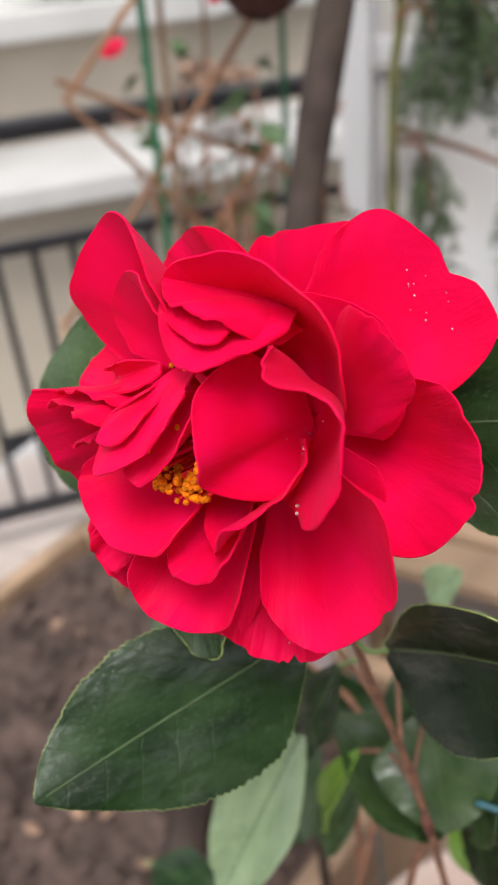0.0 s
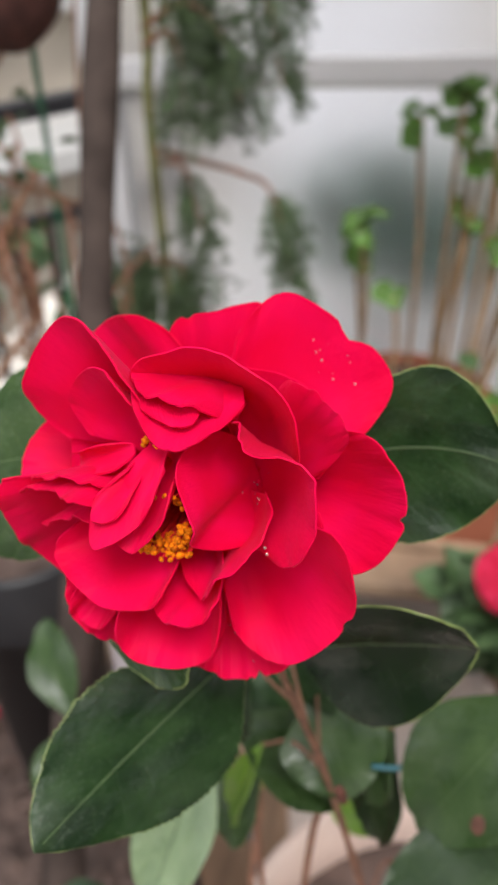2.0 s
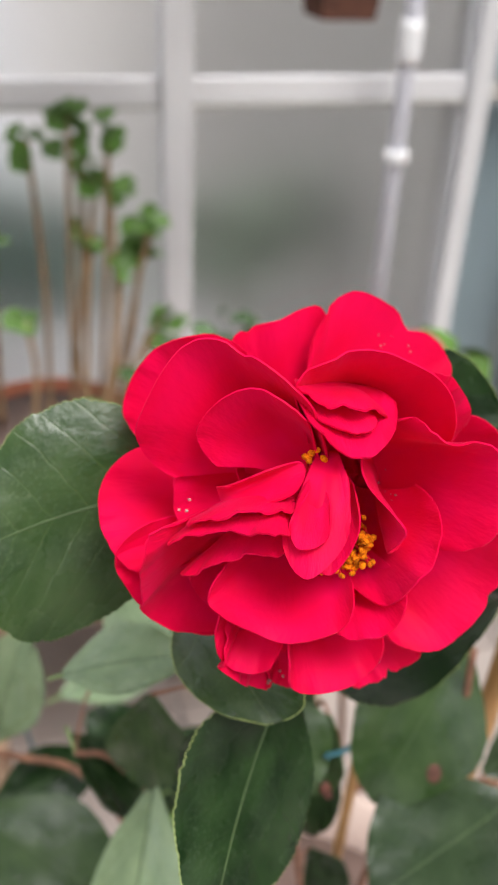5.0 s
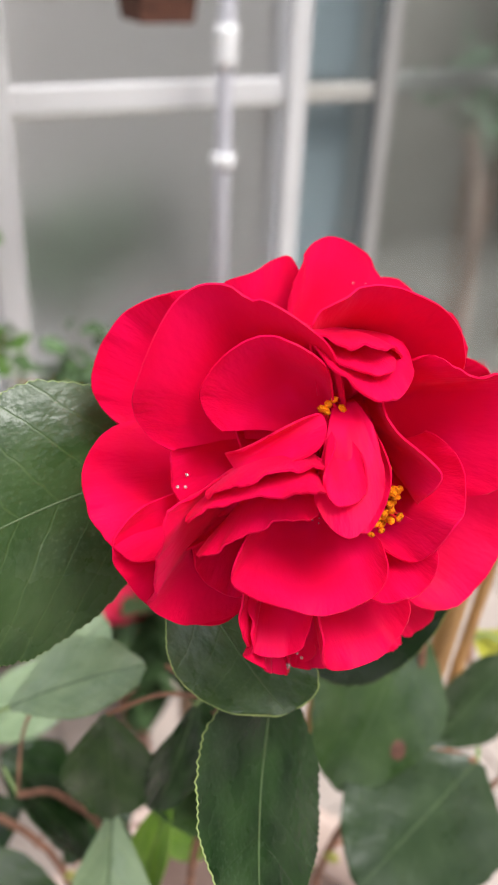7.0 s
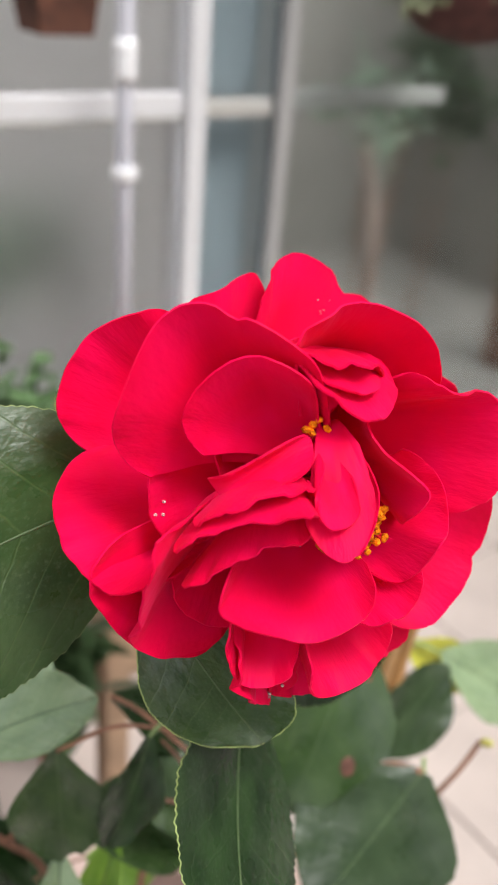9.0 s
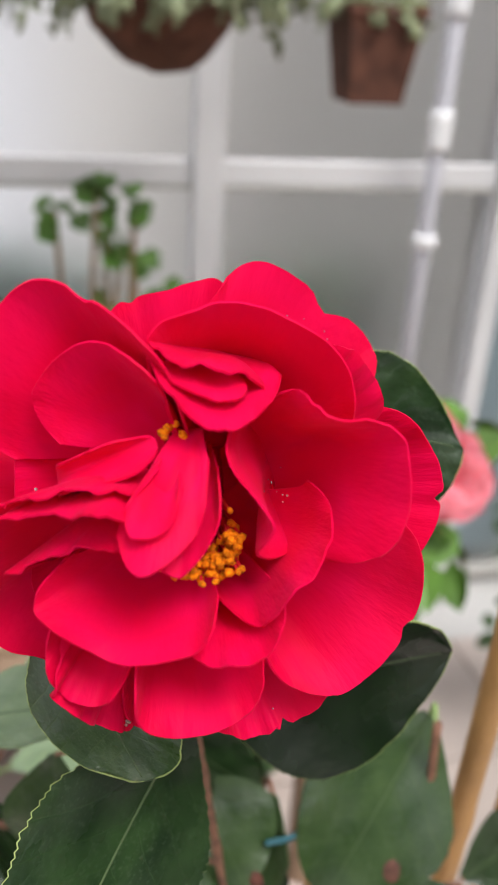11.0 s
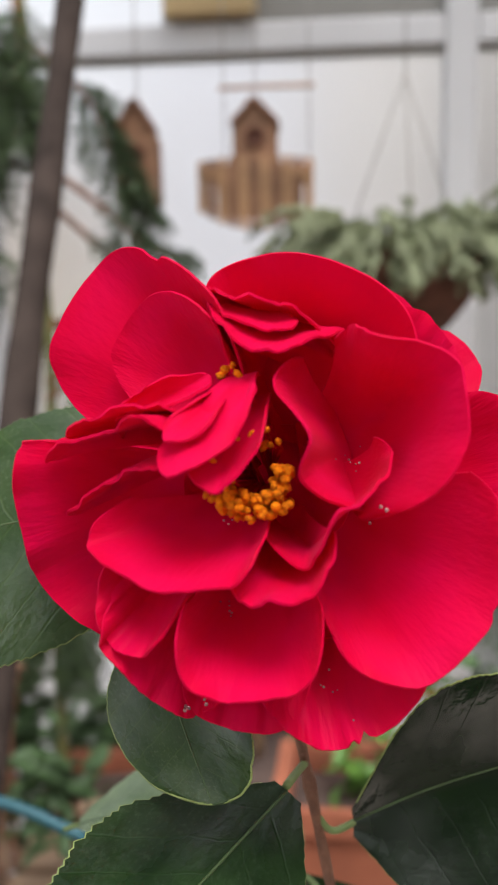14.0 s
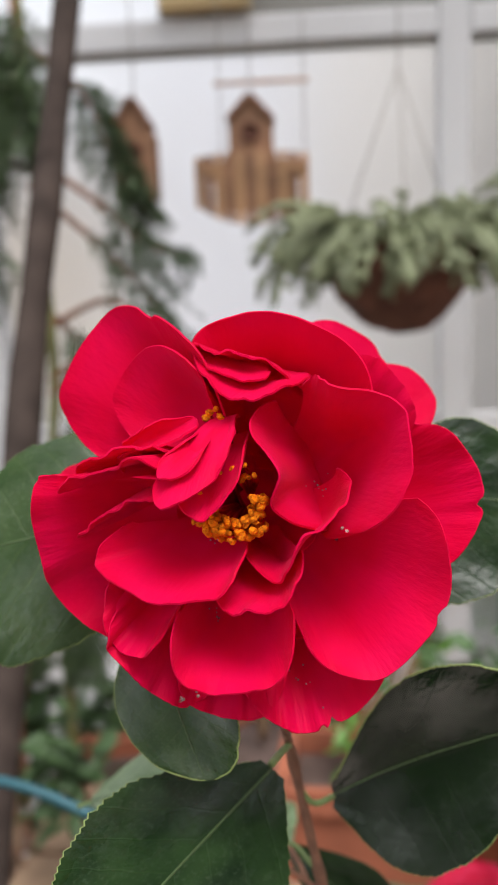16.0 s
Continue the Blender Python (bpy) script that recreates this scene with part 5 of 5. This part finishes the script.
sp = hanging("hanging_pot", "small square brown hanging pot with sage-green foliage", (0.372, 1.25, 0.985), 0.076, 0.112, COIR, True)
trailing(sp, 0.04, 26, 6, 0.8, 0.055, SAGE, 0.005)
hb2 = hanging("hanging_basket", "brown coir hanging basket beyond the pole", (1.37, 1.42, 0.975), 0.165, 0.125, DARKCOIR)
trailing(hb2, 0.14, 120, 8, 0.8, 0.12, SAGE)


hp = hanging("hanging_pot", "small dark brown hanging pot over the canes", (-0.475, 0.89, 0.965), 0.066, 0.095, DARKCOIR)
trailing(hp, 0.05, 26, 14, 0.7, 0.07, PINE, 0.004)


# ---- wooden bird houses ----
def bird_house(at, w, h, label, balcony):
    th = tagged(empty("bird_house", Matrix.Translation(at)), label, "bird house")
    d = w * 0.9
    bm = bmesh.new()
    v = [bm.verts.new(p) for p in ((-w / 2, -d / 2, 0), (w / 2, -d / 2, 0), (w / 2, -d / 2, h * 0.62), (0, -d / 2, h * 0.95), (-w / 2, -d / 2, h * 0.62))]
    f = bm.faces.new(v)
    r = bmesh.ops.extrude_face_region(bm, geom=[f])
    bmesh.ops.translate(bm, verts=[q for q in r["geom"] if isinstance(q, bmesh.types.BMVert)], vec=(0, d, 0))
    bmesh.ops.recalc_face_normals(bm, faces=bm.faces)
    part("body", bm, BROWNWOOD, th)
    for s in (-1, 1):
        ang = math.atan2(h * 0.33, w / 2)
        m = Matrix.Translation((0, 0, h * 0.955)) @ Matrix.Rotation(s * ang, 4, "Y")
        lo, hi = ((0, -d * 0.65, 0), (w * 0.72, d * 0.65, 0.005)) if s > 0 else ((-w * 0.72, -d * 0.65, 0), (0, d * 0.65, 0.005))
        part("roof_board", box(lo, hi, 0.0, None, m), ROOFWOOD, th)
    vs, fs = lathe([(0.0005, 0), (w * 0.17, 0), (w * 0.17, 0.003), (w * 0.22, 0.003), (w * 0.22, 0)], 18)
    mesh_part("entrance", [Vector((x, -d / 2 - 0.001 - z, y + h * 0.45)) for x, y, z in vs], fs, COIR, th)
    mesh_part("perch", *tube([(0, -d / 2, h * 0.2), (0, -d / 2 - 0.02, h * 0.2)], 0.002, 6), PINEWOOD, th)
    if balcony:
        for k in range(11):
            x = -0.075 + 0.015 * k
            yy = -0.05 * math.sqrt(max(0, 1 - (x / 0.08) ** 2)) - 0.012
            low = -0.085 + 0.032 * abs(x / 0.08) ** 2
            part("picket", box((x - 0.0062, yy - 0.003, low), (x + 0.0062, yy + 0.002, 0.014), 0.001), BROWNWOOD if k % 2 else PINEWOOD, th)
        vs, fs = [], []
        for z in (-0.004, 0.004):
            pts = [(-0.08 + 0.16 * i / 16, -0.047 * math.sqrt(max(0, 1 - ((-0.08 + 0.16 * i / 16) / 0.082) ** 2)) - 0.012, z - 0.004) for i in range(17)]
        mesh_part("balcony_rail", *tube(pts, 0.004, 6), ROOFWOOD, th)
        part("balcony_floor", box((-0.07, -0.05, -0.012), (0.07, 0.04, -0.002), 0.002), PINEWOOD, th)
        part("balcony_base", box((-0.055, -0.02, -0.06), (0.055, 0.02, -0.012), 0.004), PINEWOOD, th)
    mesh_part("cord", *tube([(0, 0, h * 0.95), (0, 0, 1.90 - at[2])], 0.0011, 5), CORD, th)
    return th


bird_house((-0.133, 1.27, 1.145), 0.062, 0.10, "small wooden bird house on a picket balcony", True)
bird_house((-0.301, 1.26, 1.105), 0.058, 0.145, "small brown wooden bird house hung on a cord", False)
swing = tagged(empty("hanging_rod", Matrix.Translation((-0.118, 1.30, 1.272))), "thin pale wooden rod hung on two cords", "rod")
mesh_part("rod", *tube([(-0.07, 0, 0), (0.07, 0, 0)], 0.003, 8), PINEWOOD, swing)
for x in (-0.062, 0.062):
    mesh_part("cord", *tube([(x, 0, 0.628), (x, 0, -0.16)], 0.001, 5), CORD, swing)

# ---- pale pipe stand with white couplings ----
pipe = tagged(empty("pipe_post", Matrix.Translation((0.61, 1.5, FLOOR))), "pale grey plastic pipe with white couplings", "pipe")
mesh_part("pipe", *tube([(0, 0, 0), (0, 0, 1.1), (0, 0, 2.4)], 0.016, 16), PIPE, pipe)
for z, hh, rr in ((0.88, 0.011, 0.024), (1.075, 0.036, 0.0205), (1.29, 0.034, 0.0205), (0.4, 0.03, 0.0205)):
    v, f = lathe([(0.016, -hh), (rr, -hh), (rr + 0.001, -hh * 0.6), (rr, 0), (rr + 0.001, hh * 0.6), (rr, hh), (0.016, hh)], 20, (0, 0, z))
    mesh_part("coupling", v, f, COUPLING, pipe)

# ---- geranium in a terracotta pot ----


def pot(name, label, at, r, h, mat, soil=True, category="flower pot"):
    th = tagged(empty(name, Matrix.Translation(at)), label, category)
    mesh_part("body", *lathe([(0.001, 0), (r * 0.68, 0), (r * 0.9, h * 0.8), (r * 0.98, h * 0.8), (r, h * 0.82), (r, h * 0.985), (r * 0.97, h), (r * 0.9, h), (r * 0.88, h * 0.9)], 36), mat, th)
    if soil:
        v, f = lathe([(r * 0.89, h * 0.9)] + [(r * 0.89 * q, h * 0.9 + 0.006 * math.sin(q * 9)) for q in (0.8, 0.6, 0.4, 0.2)] + [(0.001, h * 0.9)], 30)
        v = [Vector(q) + Vector((0, 0, 0.006 * noise.noise(Vector(q) * 70))) for q in v]
        mesh_part("soil", v, f, SOIL, th)
    return th


bench = tagged(empty("plant_bench", Matrix.Translation((0, 1.3, FLOOR))), "low wooden plant bench under the window", "bench")
for k in range(3):
    part("board", box((-0.55, -0.20 + 0.14 * k, 0.255), (0.5, -0.07 + 0.14 * k, 0.28), 0.004), WOOD, bench)
for x in (-0.5, 0.45):
    for y in (-0.15, 0.16):
        part("leg", box((x - 0.02, y - 0.02, 0), (x + 0.02, y + 0.02, 0.255), 0.003), WOOD, bench)

gp = pot("flower_pot", "round terracotta pot of dark soil", (-0.08, 1.33, 0.01), 0.165, 0.21, TERRA)
ger = tagged(empty("geranium", Matrix.Translation((-0.105, 1.33, 0.2))), "leggy geranium with bare brown stems and fresh green leaves", "plant")
GB = Vector((-0.105, 1.33, 0.2))
rng = random.Random(21)


def round_leaf(c, r, nrm, rg):
    q = Vector(nrm).to_track_quat("Z", "Y").to_matrix()
    vs, fs = [Vector(c)], []
    n_ = 18
    for ring in (0.5, 1.0):
        for k in range(n_):
            a = 6.283 * k / n_
            rad = r * ring * (1 + (0.10 * math.sin(a * 5 + 1) if ring == 1 else 0)) * (0.35 if k == 0 and ring == 1 else 1)
            vs.append(Vector(c) + q @ Vector((rad * math.cos(a), rad * math.sin(a), (0.25 * ring ** 2) * r * (1 + 0.4 * math.sin(a * 5)))))
    for k in range(n_):
        m_ = (k + 1) % n_
        fs.append((0, 1 + k, 1 + m_))
        fs.append((1 + k, 1 + n_ + k, 1 + n_ + m_, 1 + m_))
    return vs, fs


HEADS = ((-0.006, 0.727, 3), (0.052, 0.701, 2), (-0.068, 0.695, 2), (0.009, 0.66, 2), (0.032, 0.629, 2), (0.054, 0.601, 3), (0.114, 0.558, 3), (0.101, 0.516, 4), (0.064, 0.498, 2), (0.013, 0.529, 2), (-0.152, 0.525, 3), (-0.161, 0.458, 2), (0.128, 0.404, 2), (-0.095, 0.404, 1), (0.114, 0.351, 1))
for k, (x, z, cnt) in enumerate(HEADS):
    y = 1.35 + rng.uniform(-0.02, 0.02)
    foot = Vector((max(-0.2, min(0.05, x * 0.8 - 0.03)) + rng.uniform(-0.015, 0.015), 1.33 + rng.uniform(-0.05, 0.05), 0.2))
    top = Vector((x, y, z))
    md = foot.lerp(top, 0.5) + Vector((rng.uniform(-0.02, 0.02), 0, 0.02))
    mesh_part("stem", *tube(curve_points([foot - GB, md - GB, top - GB], 10), 0.0045, 7), STEM_TAN, ger)
    for _ in range(cnt * 3):
        c = top - GB + Vector((rng.gauss(0, 0.013), rng.gauss(0, 0.012), rng.gauss(0.0, 0.013)))
        mesh_part("leaf", *round_leaf(c, rng.uniform(0.012, 0.022), (rng.uniform(-0.6, 0.6), rng.uniform(-1, 0.1), rng.uniform(0.3, 1)), rng), FRESH, ger)


# ---- terracotta troughs and pots on a stand behind the shrub ----
def trough(at, lx, ly, h, turn, label):
    th = tagged(empty("planter_trough", Matrix.Translation(at) @ Matrix.Rotation(radians(turn), 4, "Z")), label, "planter")
    q = math.sqrt(2)
    turn4 = Euler((0, 0, radians(45))).to_matrix()

    def square(profile):
        v, f = lathe([(q * a, z) for a, z in profile], 4)
        v = [turn4 @ Vector(p) for p in v]
        return [Vector((p.x * lx, p.y * ly, p.z)) for p in v], f

    v, f = square([(0.001, 0), (0.92, 0), (1.0, h), (0.88, h), (0.82, 0.015), (0.001, 0.015)])
    mesh_part("body", v, f, TERRA, th, smooth=False)
    v, f = square([(1.0, h - 0.03), (1.09, h - 0.028), (1.09, h + 0.003), (0.97, h + 0.003)])
    mesh_part("rim", v, f, TERRA, th, smooth=False)
    part("soil", box((-lx + 0.012, -ly + 0.012, h - 0.05), (lx - 0.012, ly - 0.012, h - 0.03)), SOIL, th)
    return th


stand = tagged(empty("plant_stand", Matrix.Translation((-0.15, 0.93, FLOOR))), "wooden slatted plant stand", "stand")
for k in range(4):
    part("slat", box((-0.28, -0.16 + 0.085 * k, 0.53), (0.42, -0.09 + 0.085 * k, 0.55), 0.003), WOOD, stand)
for x in (-0.26, 0.38):
    for y in (-0.13, 0.13):
        part("leg", box((x - 0.018, y - 0.018, 0), (x + 0.018, y + 0.018, 0.53), 0.003), WOOD, stand)
trough((-0.365, 1.27, 0.01), 0.105, 0.09, 0.20, 6, "terracotta trough with dark soil on the bench")
trough((-0.01, 0.94, 0.28), 0.09, 0.075, 0.12, -4, "terracotta trough with dark soil")
pot("flower_pot", "small terracotta pot behind the camellia", (0.17, 0.93, 0.28), 0.07, 0.13, TERRA)
shrub("herb_plant", "small mixed green herbs in the trough", (-0.35, 0.86, 0.42), (0.07, 0.06, 0.09), 120, 0.03, SHRUB, 61, 0.28, category="plant")
shrub("herb_plant", "small green seedlings in the trough", (0.02, 0.95, 0.42), (0.08, 0.06, 0.05), 90, 0.025, FRESH, 62, 0.37, category="plant")

shrub("low_shrub", "dim green and brown undergrowth under the window", (-0.55, 1.22, 0.20), (0.09, 0.08, 0.24), 300, 0.05, SHRUB, 63, FLOOR)
shrub("low_shrub", "dry brownish undergrowth beside the bench", (-0.56, 1.12, 0.12), (0.06, 0.05, 0.10), 150, 0.035, LITTER, 64, FLOOR)
shrub("low_shrub", "dark green undergrowth behind the troughs", (0.12, 1.13, 0.26), (0.10, 0.04, 0.07), 200, 0.04, SHRUB, 65, FLOOR)

shrub("low_shrub", "dark undergrowth against the frosted panes", (-0.40, 1.46, 0.17), (0.17, 0.04, 0.10), 380, 0.045, SHRUB, 66, 0.01)

# ---- flowering plants low on the right ----
ax = shrub("azalea", "pale pink azalea with loose blooms and green leaves", (0.19, 0.57, 0.60), (0.07, 0.05, 0.09), 130, 0.045, FRESH, 71, FLOOR)
rng = random.Random(8)
for x, y, z, r, mt in ((0.158, 0.52, 0.655, 0.032, PINK), (0.180, 0.545, 0.703, 0.029, PINK), (0.207, 0.53, 0.665, 0.032, PINK), (0.145, 0.55, 0.605, 0.016, CORAL), (0.225, 0.58, 0.66, 0.03, PINK)):
    bloom_cup(ax, Vector((x - 0.19, y - 0.57, z - FLOOR)), r, mt, rng, face=(-0.3, -1, 0.35))
mg = shrub("marigold", "green shrub with small orange-yellow blooms", (0.20, 1.0, 0.41), (0.13, 0.10, 0.10), 420, 0.035, SHRUB, 72, FLOOR)
for k in range(10):
    bloom_cup(mg, Vector((rng.uniform(-0.12, 0.06), rng.uniform(-0.1, 0.05), 0.43 - FLOOR + rng.uniform(0, 0.06))), rng.uniform(0.013, 0.02), YELLOW, rng)
cm2 = shrub("camellia_shrub", "second camellia low down with bright coral blooms", (0.09, 0.69, 0.32), (0.09, 0.08, 0.08), 130, 0.06, SHRUB, 73, FLOOR)
bloom_cup(cm2, Vector((-0.015, -0.02, 0.405 - FLOOR)), 0.045, CORAL, rng, face=(0, -1, 0.5))
bloom_cup(cm2, Vector((0.075, 0.0, 0.43 - FLOOR)), 0.035, CORAL, rng, face=(0.2, -1, 0.4))
shrub("low_shrub", "low green shrub with scattered red blooms", (0.80, 1.05, 0.18), (0.2, 0.15, 0.16), 500, 0.045, SHRUB, 74, FLOOR, CORAL, 8)

# ---- pots at the foot of the shrub ----
pot("flower_pot", "large pale terracotta pot that holds the camellia", (0.02, 0.30, FLOOR), 0.17, 0.60, PALEPOT)
pot("black_pot", "black plastic nursery pot", (-0.40, 0.55, 0.095), 0.075, 0.41, BLACKPOT)
cup = tagged(empty("plastic_cup", Matrix.Translation((-0.12, 0.31, 0.28))), "small greyish-white plastic cup on a dark stake", "cup")
cup_m = Matrix.Translation((-0.095, 0.078, 0.212)) @ Euler((radians(-3), radians(2), 0)).to_matrix().to_4x4() @ Matrix.Scale(1.93, 4)
v, f = lathe([(0.001, 0), (0.0115, 0), (0.013, 0.004), (0.0145, 0.044), (0.0140, 0.0465), (0.0125, 0.047), (0.0102, 0.046), (0.0095, 0.043), (0.0085, 0.006), (0.001, 0.005)], 28)
mesh_part("shell", [cup_m @ Vector(q) for q in v], f, material("greyish_plastic", (0.52, 0.46, 0.48), 0.5, 0.12, 30), cup)
# dark disc near the rim paints the shade inside the hollow cup
v, f = lathe([(0.0095, 0.0405), (0.004, 0.041), (0.0005, 0.041)], 20)
mesh_part("filling", [cup_m @ Vector(q) for q in v], f, material("hollow_shade_brown", (0.032, 0.017, 0.013), 0.85, 0.4, 200), cup, "dark brown disc standing for the shaded hollow of the cup")
mesh_part("stake", *tube([(-0.075, 0.078, -0.16), (-0.095, 0.078, 0.218)], 0.005, 8), TRUNK, cup)
tie = tagged(empty("string_tie", Matrix.Translation((-0.030, 0.177, 0.743))), "thin teal string tied between the canes", "string")
mesh_part("string", *tube(curve_points([(-0.006, 0.0, 0.0), (0.008, 0.004, -0.001), (0.030, 0.022, 0.004)], 12), 0.0011, 6), TEAL, tie)
strip = tagged(empty("plastic_strip", Matrix.Translation((-0.12, 0.33, 0.32))), "bent teal plastic strip stuck in the pot", "strip")
mesh_part("band", *tube(curve_points([(-0.16, 0.03, 0.36), (-0.12, 0.02, 0.396), (-0.066, 0.013, 0.386), (-0.045, 0.01, 0.36), (-0.02, 0.005, 0.22), (0.0, 0, -0.02)], 24), [0.0028] * 14 + [0.001] * 12, 6), TEAL, strip)

# ---- board on the beam, ceiling edge ----
tagged(part("ochre_board", box((-0.30, 1.53, 1.452), (-0.14, 1.565, 1.75), 0.004), OCHRE), "ochre board standing on the window beam", "board")

# ---- dry leaves and fallen petals on the soil ----
rng = random.Random(17)
bedm = Matrix.Translation((-0.60, 0.673, FLOOR)) @ Matrix.Rotation(radians(81), 4, "Z")
for k in range(46):
    c = bedm @ Vector((rng.uniform(-0.6, 0.08), rng.uniform(-0.34, 0.2), 0.388))
    a, ln = rng.uniform(0, 6.28), rng.uniform(12, 32)
    d, sd = Vector((math.cos(a), math.sin(a), rng.uniform(-0.2, 0.3))), Vector((-math.sin(a), math.cos(a), 0))
    v, f, uv = blade((0, 0, 0), d * ln * 0.5 + Vector((0, 0, 3)), d * ln, d * ln * 0.5 - sd * ln * 0.28, d * ln * 0.5 + sd * ln * 0.28, nu=8, nv=8, ripple=3, seed=k + 300)
    pet = k % 6 == 0
    ob = mesh_part("fallen_petal" if pet else "dry_leaf", v, f, CORAL if pet else LITTER, uvs=uv)
    ob.location = c
    tagged(ob, "faded pink petal fallen on the soil" if pet else "curled dry brown leaf lying on the soil", "petal" if pet else "leaf", "litter on the soil")
